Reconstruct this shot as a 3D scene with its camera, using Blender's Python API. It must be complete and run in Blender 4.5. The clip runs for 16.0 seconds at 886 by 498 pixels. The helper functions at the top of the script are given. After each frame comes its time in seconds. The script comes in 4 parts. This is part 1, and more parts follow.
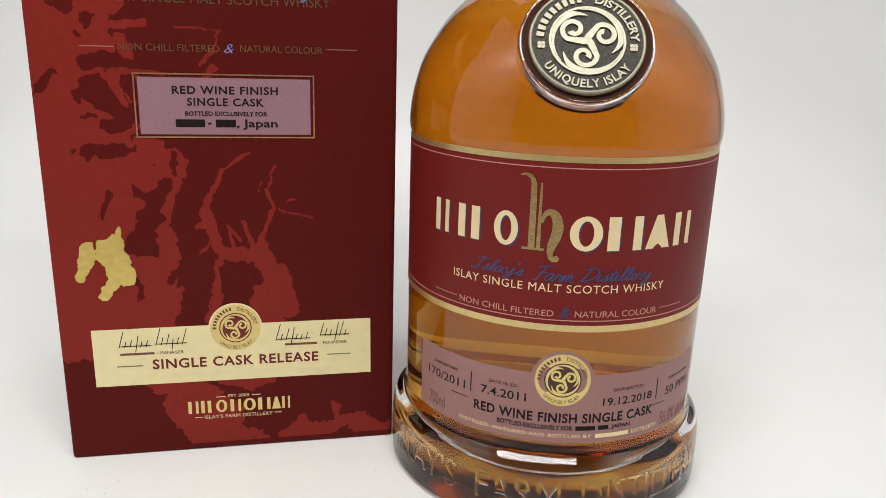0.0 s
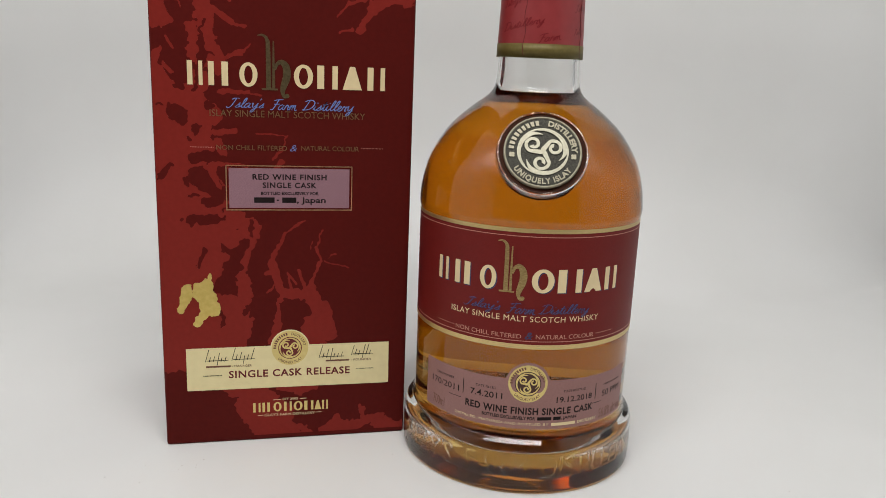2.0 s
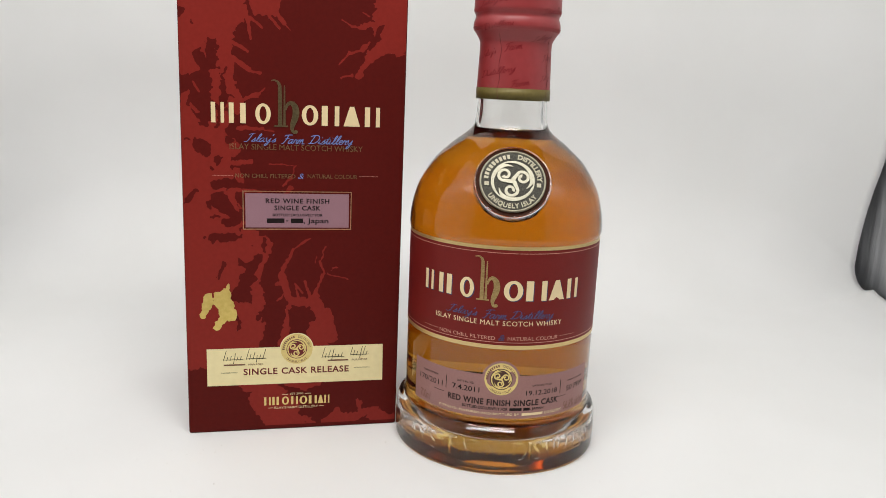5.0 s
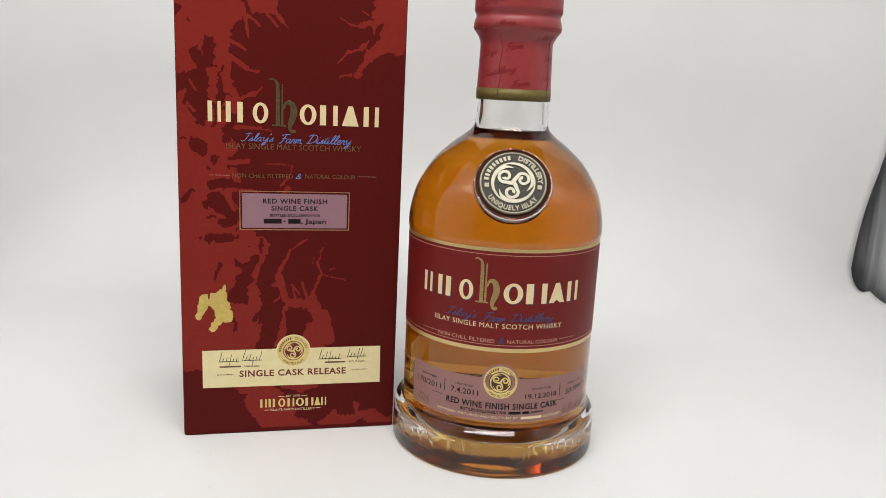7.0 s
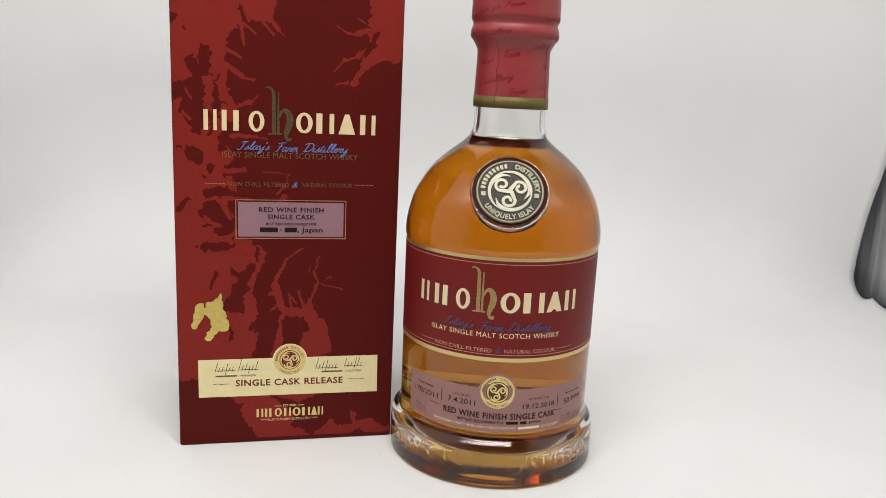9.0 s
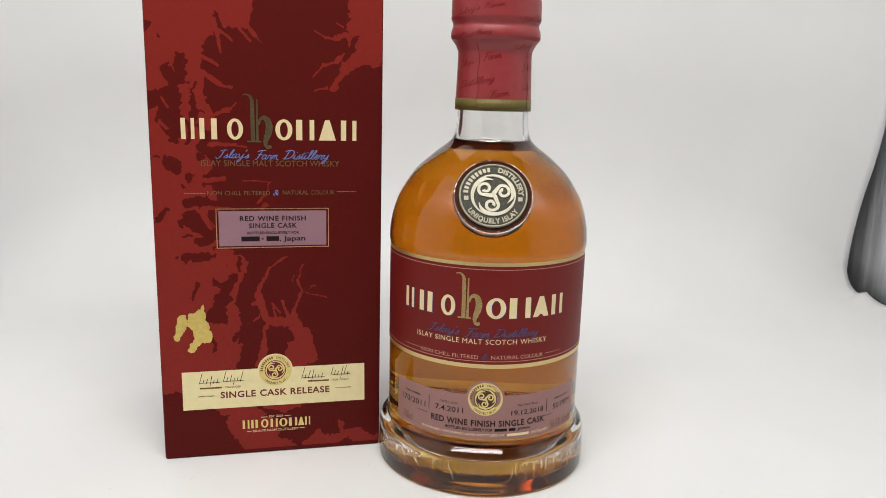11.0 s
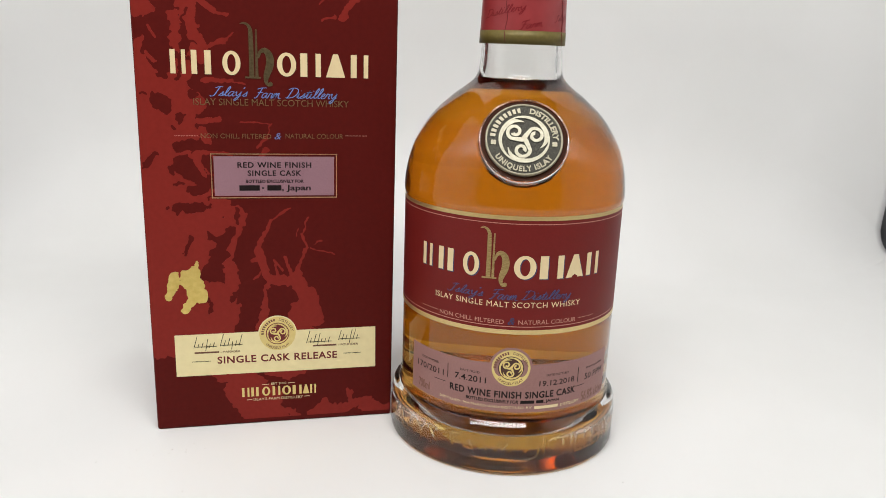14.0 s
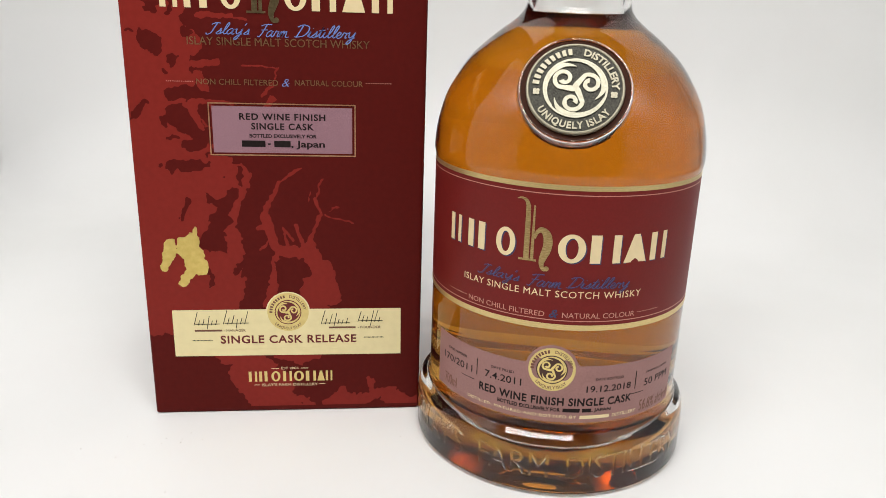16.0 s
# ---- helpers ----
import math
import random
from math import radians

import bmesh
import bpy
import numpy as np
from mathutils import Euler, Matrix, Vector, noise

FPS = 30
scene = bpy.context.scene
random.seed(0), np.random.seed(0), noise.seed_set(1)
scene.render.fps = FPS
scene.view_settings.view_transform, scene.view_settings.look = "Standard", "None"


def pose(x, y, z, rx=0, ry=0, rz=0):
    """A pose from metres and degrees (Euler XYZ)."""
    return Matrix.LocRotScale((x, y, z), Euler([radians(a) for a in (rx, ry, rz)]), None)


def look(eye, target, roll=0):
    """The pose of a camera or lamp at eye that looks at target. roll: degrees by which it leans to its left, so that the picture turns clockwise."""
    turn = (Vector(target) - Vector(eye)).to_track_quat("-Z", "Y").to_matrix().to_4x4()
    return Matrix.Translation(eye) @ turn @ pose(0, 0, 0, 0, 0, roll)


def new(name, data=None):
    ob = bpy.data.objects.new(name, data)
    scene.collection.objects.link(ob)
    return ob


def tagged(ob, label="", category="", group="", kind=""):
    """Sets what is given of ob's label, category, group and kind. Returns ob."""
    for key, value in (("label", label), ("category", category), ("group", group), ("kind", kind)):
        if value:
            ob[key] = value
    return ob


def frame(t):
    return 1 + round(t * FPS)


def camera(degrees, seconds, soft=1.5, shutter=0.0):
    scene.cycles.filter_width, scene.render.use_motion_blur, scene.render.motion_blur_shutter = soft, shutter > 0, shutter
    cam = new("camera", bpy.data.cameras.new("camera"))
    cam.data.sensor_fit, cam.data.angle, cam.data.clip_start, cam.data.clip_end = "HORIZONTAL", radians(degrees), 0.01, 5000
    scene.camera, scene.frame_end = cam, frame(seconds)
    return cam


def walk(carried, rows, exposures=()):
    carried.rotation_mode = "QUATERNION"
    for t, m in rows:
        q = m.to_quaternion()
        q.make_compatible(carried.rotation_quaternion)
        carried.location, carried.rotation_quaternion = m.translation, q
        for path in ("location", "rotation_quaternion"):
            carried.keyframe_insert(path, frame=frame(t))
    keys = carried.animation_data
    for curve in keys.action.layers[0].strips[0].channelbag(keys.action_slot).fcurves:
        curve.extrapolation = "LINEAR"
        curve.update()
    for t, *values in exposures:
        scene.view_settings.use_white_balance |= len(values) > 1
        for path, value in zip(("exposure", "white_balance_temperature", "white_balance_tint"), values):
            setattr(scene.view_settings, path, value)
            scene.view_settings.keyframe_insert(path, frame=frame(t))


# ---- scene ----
cam = camera(60.2, 16.0, 0.55)
# seconds, eye (metres), yaw, pitch, roll (degrees)
PATH = [
    (0, 0.0670, -0.2299, 0.1329, -11.94, -16.04, 1.86),
    (0.5, 0.0659, -0.2319, 0.1329, -12.50, -15.66, 2.26),
    (1, 0.0589, -0.2553, 0.1448, -12.58, -15.18, 2.74),
    (1.5, 0.0527, -0.2857, 0.1529, -12.60, -14.21, 2.55),
    (2, 0.0453, -0.3113, 0.1581, -12.60, -13.09, 2.38),
    (2.5, 0.0410, -0.3336, 0.1629, -12.28, -12.24, 2.23),
    (3, 0.0396, -0.3452, 0.1640, -11.52, -11.55, 1.82),
    (3.5, 0.0369, -0.3535, 0.1665, -11.30, -11.48, 1.73),
    (4, 0.0376, -0.3574, 0.1675, -11.42, -11.45, 1.76),
    (4.5, 0.0417, -0.3595, 0.1688, -12.04, -11.94, 2.13),
    (7, 0.0401, -0.3549, 0.1710, -12.94, -12.28, 2.86),
    (7.5, 0.0423, -0.3544, 0.1695, -12.54, -12.36, 2.82),
    (8, 0.0413, -0.3530, 0.1685, -12.57, -12.27, 2.94),
    (8.5, 0.0420, -0.3512, 0.1721, -12.60, -12.19, 2.93),
    (9, 0.0434, -0.3532, 0.1721, -12.66, -11.88, 2.76),
    (9.5, 0.0441, -0.3521, 0.1739, -13.11, -11.88, 2.76),
    (12, 0.0524, -0.3442, 0.1742, -12.62, -11.97, 1.13),
    (12.5, 0.0490, -0.3402, 0.1704, -12.69, -12.42, 1.33),
    (13, 0.0461, -0.3366, 0.1692, -12.62, -12.86, 1.61),
    (13.5, 0.0467, -0.3280, 0.1674, -12.47, -13.30, 1.80),
    (14, 0.0502, -0.3144, 0.1629, -12.81, -14.85, 2.07),
    (14.5, 0.0538, -0.3043, 0.1576, -12.02, -15.87, 2.11),
    (15, 0.0562, -0.2890, 0.1554, -11.06, -16.77, 1.91),
    (15.5, 0.0581, -0.2678, 0.1550, -10.12, -17.49, 1.85),
    (16, 0.0786, -0.2681, 0.1545, -6.21, -18.10, 1.93),
]
walk(cam, [(t, pose(x, y, z, 0, 0, yaw) @ pose(0, 0, 0, 90 + pitch) @ pose(0, 0, 0, 0, 0, roll)) for t, x, y, z, yaw, pitch, roll in PATH],
     exposures=[(0, -0.05), (0.5, -0.05), (1, -0.15), (1.5, -0.35), (2, -0.45), (2.5, -0.3), (3, -0.25), (3.5, -0.1), (4, -0.12), (13.5, -0.12), (14, -0.05), (14.5, 0.0), (15, 0.03), (16, 0.03)])

# ---------------------------------------------------------------- world and light
SHEET_TURN = -10.0            # the light box stands turned a little against the carton
BOX_W0, BOX_W1, BOX_D0, BOX_D1, BOX_H = -0.296, 0.532, -0.47, 0.40, 0.80


def box_place(w, d, z):
    """From the light box's own width, depth and height to the world."""
    a = radians(SHEET_TURN)
    return Vector((w * math.cos(a) - d * math.sin(a), w * math.sin(a) + d * math.cos(a), z))


world = bpy.data.worlds.new("room_light")
world.use_nodes = True
world.node_tree.nodes["Background"].inputs["Color"].default_value = (0.85, 0.9, 1.0, 1)
world.node_tree.nodes["Background"].inputs["Strength"].default_value = 0.15
scene.world = world


def led_bar(w, d, width, length, watts):
    lamp = bpy.data.lights.new("led_bar", "AREA")
    lamp.shape, lamp.size, lamp.size_y, lamp.energy = "RECTANGLE", width, length, watts
    lamp.color = (1.0, 0.985, 0.96)
    ob = new("led_bar", lamp)
    ob.matrix_world = look(box_place(w, d, BOX_H - 0.03), box_place(w * 0.6 + 0.05, d + 0.50, 0.15))
    return ob


led_bar(0.07, -0.29, 0.58, 0.24, 8.3)

# ---------------------------------------------------------------- materials


def material(name):
    m = bpy.data.materials.new(name)
    m.use_nodes = True
    return m, m.node_tree, m.node_tree.nodes["Principled BSDF"]


def noise_ramp(tree, scale, detail, stops, coord="Object", stretch=(1, 1, 1)):
    """A noise in object space through a colour ramp."""
    tc, mp = tree.nodes.new("ShaderNodeTexCoord"), tree.nodes.new("ShaderNodeMapping")
    mp.inputs["Scale"].default_value = stretch
    tex = tree.nodes.new("ShaderNodeTexNoise")
    tex.inputs["Scale"].default_value, tex.inputs["Detail"].default_value = scale, detail
    ramp = tree.nodes.new("ShaderNodeValToRGB")
    tree.links.new(tc.outputs[coord], mp.inputs["Vector"])
    tree.links.new(mp.outputs["Vector"], tex.inputs["Vector"])
    tree.links.new(tex.outputs["Fac"], ramp.inputs["Fac"])
    ramp.color_ramp.elements[0].position, ramp.color_ramp.elements[0].color = stops[0][0], (*stops[0][1], 1)
    ramp.color_ramp.elements[1].position, ramp.color_ramp.elements[1].color = stops[1][0], (*stops[1][1], 1)
    return tex, ramp


def add_bump(tree, bsdf, fac, strength, distance):
    b = tree.nodes.new("ShaderNodeBump")
    b.inputs["Strength"].default_value, b.inputs["Distance"].default_value = strength, distance
    tree.links.new(fac, b.inputs["Height"])
    tree.links.new(b.outputs["Normal"], bsdf.inputs["Normal"])


def paper(name, low, high, rough=0.5, grain=900, bump=0.15, depth=0.0001, coat=0.0, metal=0.0, stretch=(1, 1, 1), specular=0.4):
    """Printed paper or card: two tones of one colour, fine fibre relief."""
    m, tree, bsdf = material(name)
    tex, ramp = noise_ramp(tree, grain, 4, ((0.3, low), (0.7, high)), stretch=stretch)
    tree.links.new(ramp.outputs["Color"], bsdf.inputs["Base Color"])
    bsdf.inputs["Roughness"].default_value, bsdf.inputs["Metallic"].default_value = rough, metal
    bsdf.inputs["Coat Weight"].default_value, bsdf.inputs["Coat Roughness"].default_value = coat, 0.25
    bsdf.inputs["Specular IOR Level"].default_value = specular
    add_bump(tree, bsdf, tex.outputs["Fac"], bump, depth)
    return m


CARD_DARK = paper("card_dark_red", (0.090, 0.0063, 0.0045), (0.102, 0.0074, 0.0052), 0.55, 500, 0.12, specular=0.1)
CARD_LIGHT = paper("card_light_red", (0.215, 0.0172, 0.0116), (0.238, 0.0198, 0.0136), 0.5, 500, 0.12, specular=0.15)
LABEL_RED = paper("label_red", (0.150, 0.0085, 0.0066), (0.172, 0.0102, 0.0080), 0.5, 1400, 0.2, specular=0.25)
CREAM = paper("cream_foil", (0.83, 0.71, 0.38), (0.88, 0.76, 0.42), 0.4, 300, 0.08)
SEAL_GOLD = paper("seal_gold_foil", (0.72, 0.56, 0.20), (0.79, 0.63, 0.25), 0.38, 500, 0.12, metal=0.25)
CREAM_INK = paper("cream_ink", (0.80, 0.64, 0.36), (0.84, 0.68, 0.40), 0.38, 400, 0.1)
MAUVE = paper("mauve_paper", (0.27, 0.135, 0.165), (0.35, 0.19, 0.225), 0.55, 2600, 0.25)
MAUVE_CLEAR = paper("mauve_label_paper", (0.30, 0.150, 0.135), (0.35, 0.178, 0.160), 0.5, 1800, 0.2)
GOLD = paper("gold_foil", (0.60, 0.45, 0.18), (0.74, 0.58, 0.28), 0.32, 900, 0.12, metal=0.8, stretch=(1, 1, 6))
GOLD_DEEP = paper("gold_foil_crinkled", (0.64, 0.47, 0.13), (0.76, 0.58, 0.19), 0.30, 420, 0.35, 0.0004, metal=1.0)
GOLD_BRUSHED = paper("gold_foil_brushed", (0.30, 0.20, 0.075), (0.62, 0.46, 0.21), 0.34, 700, 0.35, metal=1.0, stretch=(1, 1, 9))
FOIL_TEXT = paper("gold_foil_lettering", (0.22, 0.145, 0.060), (0.36, 0.25, 0.12), 0.34, 1600, 0.4, metal=0.8)
GOLD_DULL = paper("gold_foil_dull", (0.15, 0.115, 0.055), (0.25, 0.19, 0.095), 0.36, 1200, 0.3, metal=0.75)
COPPER = paper("copper_foil", (0.60, 0.33, 0.16), (0.80, 0.50, 0.29), 0.3, 1500, 0.4, metal=0.9)
INK_DARK = paper("dark_ink", (0.012, 0.008, 0.008), (0.02, 0.013, 0.012), 0.5, 800, 0.05, specular=0.12)
INK_MAROON = paper("maroon_ink", (0.14, 0.012, 0.010), (0.17, 0.016, 0.013), 0.45, 800, 0.05)
SEAL_BROWN = paper("seal_brown_ink", (0.055, 0.020, 0.012), (0.075, 0.028, 0.017), 0.45, 800, 0.05)
INK_BROWN = paper("brown_ink", (0.16, 0.060, 0.034), (0.20, 0.08, 0.045), 0.5, 800, 0.05)
INK_BLUE = paper("blue_ink", (0.155, 0.235, 0.54), (0.19, 0.285, 0.62), 0.4, 800, 0.05)
INK_NAVY = paper("navy_ink", (0.028, 0.030, 0.09), (0.042, 0.045, 0.13), 0.4, 800, 0.05)
INK_SCRIPT = paper("script_blue_ink", (0.070, 0.070, 0.19), (0.090, 0.090, 0.24), 0.4, 800, 0.05)
INK_PINK = paper("pink_ink", (0.52, 0.24, 0.18), (0.60, 0.29, 0.22), 0.45, 800, 0.05)
CAP_RED = paper("capsule_red", (0.275, 0.028, 0.030), (0.31, 0.034, 0.036), 0.42, 260, 0.12, specular=0.6)
CAP_INK = paper("capsule_ink", (0.165, 0.006, 0.009), (0.19, 0.008, 0.012), 0.36, 800, 0.05)
CAP_GOLD = paper("capsule_gold", (0.125, 0.095, 0.022), (0.16, 0.12, 0.030), 0.5, 700, 0.1, metal=0.2)
SEAM_DARK = paper("seam_edge", (0.11, 0.011, 0.012), (0.14, 0.014, 0.015), 0.6, 800, 0.1)
PEWTER_DARK = paper("aged_pewter", (0.028, 0.026, 0.020), (0.080, 0.076, 0.060), 0.55, 1800, 0.9, metal=0.2, specular=0.2)
# dark amber that stands for the shade round the medallion
RECESS_SHADE = paper("dark_amber_recess_shade", (0.030, 0.008, 0.003), (0.050, 0.014, 0.005), 0.6, 900, 0.1, specular=0.1)
BRASS = paper("worn_brass", (0.31, 0.28, 0.20), (0.41, 0.38, 0.28), 0.5, 1500, 0.3, metal=0.5)
SILVER = paper("polished_pewter", (0.34, 0.32, 0.24), (0.43, 0.41, 0.32), 0.5, 900, 0.12, metal=0.6)
TABLE_WOOD = paper("table_wood", (0.20, 0.13, 0.08), (0.30, 0.20, 0.12), 0.5, 60, 0.2, stretch=(1, 12, 1))
WALL_PAINT = paper("wall_paint", (0.55, 0.54, 0.52), (0.62, 0.61, 0.59), 0.7, 20, 0.1)


def glass(name, colour, ior):
    m, tree, bsdf = material(name)
    bsdf.inputs["Base Color"].default_value = (*colour, 1)
    bsdf.inputs["Roughness"].default_value, bsdf.inputs["IOR"].default_value = 0.0, ior
    bsdf.inputs["Transmission Weight"].default_value = 1.0
    return m


BOTTLE_GLASS = glass("flint_glass", (0.985, 0.985, 0.975), 1.5)
# clear glass ring; amber light from the whisky behind is put into its tint
SEAT_GLASS = glass("amber_lit_glass", (0.88, 0.50, 0.32), 1.5)
RAISED_GLASS = glass("raised_glass_print", (0.97, 0.96, 0.94), 1.11)
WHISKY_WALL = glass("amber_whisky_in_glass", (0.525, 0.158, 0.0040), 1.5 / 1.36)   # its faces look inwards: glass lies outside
# same whisky, paler: brighter light through the narrower top is put into the tint
WHISKY_LIT_SHOULDER = glass("whisky_lit_shoulder", (0.60, 0.235, 0.013), 1.5 / 1.36)
WHISKY_LIT_NECK = glass("whisky_lit_neck", (0.70, 0.36, 0.05), 1.5 / 1.36)
WHISKY_LIT_HEEL = glass("whisky_lit_heel", (0.83, 0.51, 0.09), 1.5 / 1.36)          # same whisky; the heel's golden glow is put into a lighter tint
# bright centre and dark outer ring of the base, painted as two tints
WHISKY_LIT_FLOOR = glass("whisky_lit_floor", (0.84, 0.66, 0.32), 1.5 / 1.36)
WHISKY_SHADED_BASE = glass("whisky_shaded_base", (0.46, 0.20, 0.055), 1.5 / 1.36)
WHISKY_TOP = glass("amber_whisky_surface", (0.525, 0.158, 0.0040), 1.36)


def sheet_material():
    """Soft white backdrop film with faint scuffs."""
    m, tree, bsdf = material("white_backdrop_film")
    tex, ramp = noise_ramp(tree, 7, 5, ((0.35, (0.80, 0.80, 0.785)), (0.65, (0.835, 0.835, 0.825))))
    tree.links.new(ramp.outputs["Color"], bsdf.inputs["Base Color"])
    fine, _ = noise_ramp(tree, 420, 3, ((0, (0, 0, 0)), (1, (1, 1, 1))))
    bsdf.inputs["Roughness"].default_value = 0.55
    bsdf.inputs["Specular IOR Level"].default_value = 0.3
    add_bump(tree, bsdf, fine.outputs["Fac"], 0.08, 0.0003)
    return m


def silver_material():
    """Reflective silver fabric of the box's sides, softly creased; the folds' light and dark streaks are painted into
    its colour.
    """
    m, tree, bsdf = material("silver_reflector_fabric")
    tex, ramp = noise_ramp(tree, 16, 4, ((0.3, (0.42, 0.425, 0.44)), (0.7, (0.90, 0.91, 0.93))), stretch=(3, 3, 0.35))
    tree.links.new(ramp.outputs["Color"], bsdf.inputs["Base Color"])
    bsdf.inputs["Metallic"].default_value, bsdf.inputs["Roughness"].default_value = 0.3, 0.42
    add_bump(tree, bsdf, tex.outputs["Fac"], 0.4, 0.01)
    return m


def thin_paper_material():
    """Label paper through which daylight glows."""
    m, tree, bsdf = material("back_label_paper")
    tex, ramp = noise_ramp(tree, 600, 4, ((0.3, (0.84, 0.73, 0.42)), (0.7, (0.90, 0.79, 0.48))))
    glow, mix = tree.nodes.new("ShaderNodeBsdfTranslucent"), tree.nodes.new("ShaderNodeMixShader")
    tree.links.new(ramp.outputs["Color"], bsdf.inputs["Base Color"])
    tree.links.new(ramp.outputs["Color"], glow.inputs["Color"])
    bsdf.inputs["Roughness"].default_value = 0.6
    mix.inputs["Fac"].default_value = 0.88
    tree.links.new(bsdf.outputs["BSDF"], mix.inputs[1])
    tree.links.new(glow.outputs["BSDF"], mix.inputs[2])
    tree.links.new(mix.outputs["Shader"], tree.nodes["Material Output"].inputs["Surface"])
    return m


BACK_PAPER = thin_paper_material()
DARK_CLOTH = paper("dark_cloth", (0.07, 0.07, 0.075), (0.11, 0.11, 0.115), 0.8, 300, 0.3)
SHEET, REFLECTOR = sheet_material(), silver_material()
SPECK = paper("dust_speck", (0.46, 0.41, 0.36), (0.56, 0.51, 0.46), 0.8, 900, 0.1)

# ---------------------------------------------------------------- mesh tools


def mesh_object(name, geo, mat, parent=None, label="", smooth=False):
    me = bpy.data.meshes.new(name)
    me.from_pydata([tuple(v) for v in geo[0]], [], [tuple(f) for f in geo[1]])
    me.materials.append(mat)
    if smooth:
        me.polygons.foreach_set("use_smooth", [True] * len(me.polygons))
    me.update()
    ob = new(name, me)
    ob.parent = parent
    return tagged(ob, label=label)


def part(name, geo, mat, parent, label="", smooth=False):
    return mesh_object(name, geo, mat, parent, label, smooth)


def revolve(profile, n=128):
    """A surface of revolution about z, from (radius, height) in millimetres; a radius of 0 closes it."""
    verts, rings = [], []
    for r, z in profile:
        if r < 1e-6:
            rings.append([len(verts)] * n)
            verts.append((0, 0, z / 1000))
        else:
            rings.append(list(range(len(verts), len(verts) + n)))
            verts += [(r / 1000 * math.cos(2 * math.pi * i / n), r / 1000 * math.sin(2 * math.pi * i / n), z / 1000) for i in range(n)]
    faces = []
    for a, b in zip(rings, rings[1:]):
        for i in range(n):
            j = (i + 1) % n
            f = []
            for v in (a[i], a[j], b[j], b[i]):
                if v not in f:
                    f.append(v)
            if len(f) > 2:
                faces.append(f)
    return verts, faces


def smooth_curve(points, steps=6):
    """A Catmull-Rom curve through points."""
    p = [points[0], *points, points[-1]]
    out = []
    for k in range(1, len(p) - 2):
        for s in range(steps):
            t = s / steps
            out.append(tuple(0.5 * (2 * b + (c - a) * t + (2 * a - 5 * b + 4 * c - d) * t * t + (3 * b - a - 3 * c + d) * t ** 3)
                             for a, b, c, d in zip(p[k - 1], p[k], p[k + 1], p[k + 2])))
    return out + [tuple(points[-1])]


def raised(verts, faces, low, high):
    """Flat faces (x, y) made into a thin raised print: top at high, edges down to low."""
    n = len(verts)
    out = [(x, y, high) for x, y in verts] + [(x, y, low) for x, y in verts]
    seen = {}
    for f in faces:
        for a, b in zip(f, (*f[1:], f[0])):
            seen[(a, b)] = 1
    sides = [(a, a + n, b + n, b) for a, b in seen if (b, a) not in seen]
    return out, [*map(tuple, faces), *sides]


def mapped(geo, place):
    return [place(*v) for v in geo[0]], geo[1]


def joined(geos):
    verts, faces = [], []
    for v, f in geos:
        k = len(verts)
        verts += list(v)
        faces += [tuple(i + k for i in q) for q in f]
    return verts, faces


def glyphs(body, bold=0.0, shear=0.0, space=1.0):
    """Lettering in the built-in font as flat faces."""
    cu = bpy.data.curves.new("lettering", "FONT")
    cu.body, cu.offset, cu.shear, cu.space_character, cu.resolution_u = body, bold, shear, space, 3
    ob = new("lettering", cu)
    me = bpy.data.meshes.new_from_object(ob.evaluated_get(bpy.context.evaluated_depsgraph_get()))
    verts, faces = [(v.co.x, v.co.y) for v in me.vertices], [tuple(p.vertices) for p in me.polygons]
    bpy.data.objects.remove(ob), bpy.data.curves.remove(cu), bpy.data.meshes.remove(me)
    return verts, faces


def fitted(flat, x0, x1, y0, y1):
    xs, ys = [v[0] for v in flat[0]], [v[1] for v in flat[0]]
    ax, ay = (x1 - x0) / (max(xs) - min(xs)), (y1 - y0) / (max(ys) - min(ys))
    return [(x0 + (x - min(xs)) * ax, y0 + (y - min(ys)) * ay) for x, y in flat[0]], flat[1]


def turned(flat, degrees):
    xs, ys = [v[0] for v in flat[0]], [v[1] for v in flat[0]]
    cx, cy, a = (max(xs) + min(xs)) / 2, (max(ys) + min(ys)) / 2, radians(degrees)
    return [(cx + (x - cx) * math.cos(a) - (y - cy) * math.sin(a), cy + (x - cx) * math.sin(a) + (y - cy) * math.cos(a)) for x, y in flat[0]], flat[1]


def bar(x0, x1, y0, y1, n=1, lean=0.0):
    """A plain bar, cut into n columns so that it can follow a curve."""
    verts = [(x0 + (x1 - x0) * i / n + (lean if k else 0), y1 if k else y0) for i in range(n + 1) for k in (0, 1)]
    return verts, [(2 * i, 2 * i + 2, 2 * i + 3, 2 * i + 1) for i in range(n)]


def disc(cx, cy, r0, r1, n=64, sx=1.0):
    verts = [(cx + sx * r * math.cos(2 * math.pi * i / n), cy + r * math.sin(2 * math.pi * i / n)) for i in range(n) for r in (r0, r1)]
    if r0 <= 0:
        rim = [(cx + sx * r1 * math.cos(2 * math.pi * i / n), cy + r1 * math.sin(2 * math.pi * i / n)) for i in range(n)]
        return [(cx, cy), *rim], [(0, 1 + i, 1 + (i + 1) % n) for i in range(n)]
    return verts, [(2 * i, 2 * i + 1, (2 * i + 3) % (2 * n), (2 * i + 2) % (2 * n)) for i in range(n)]


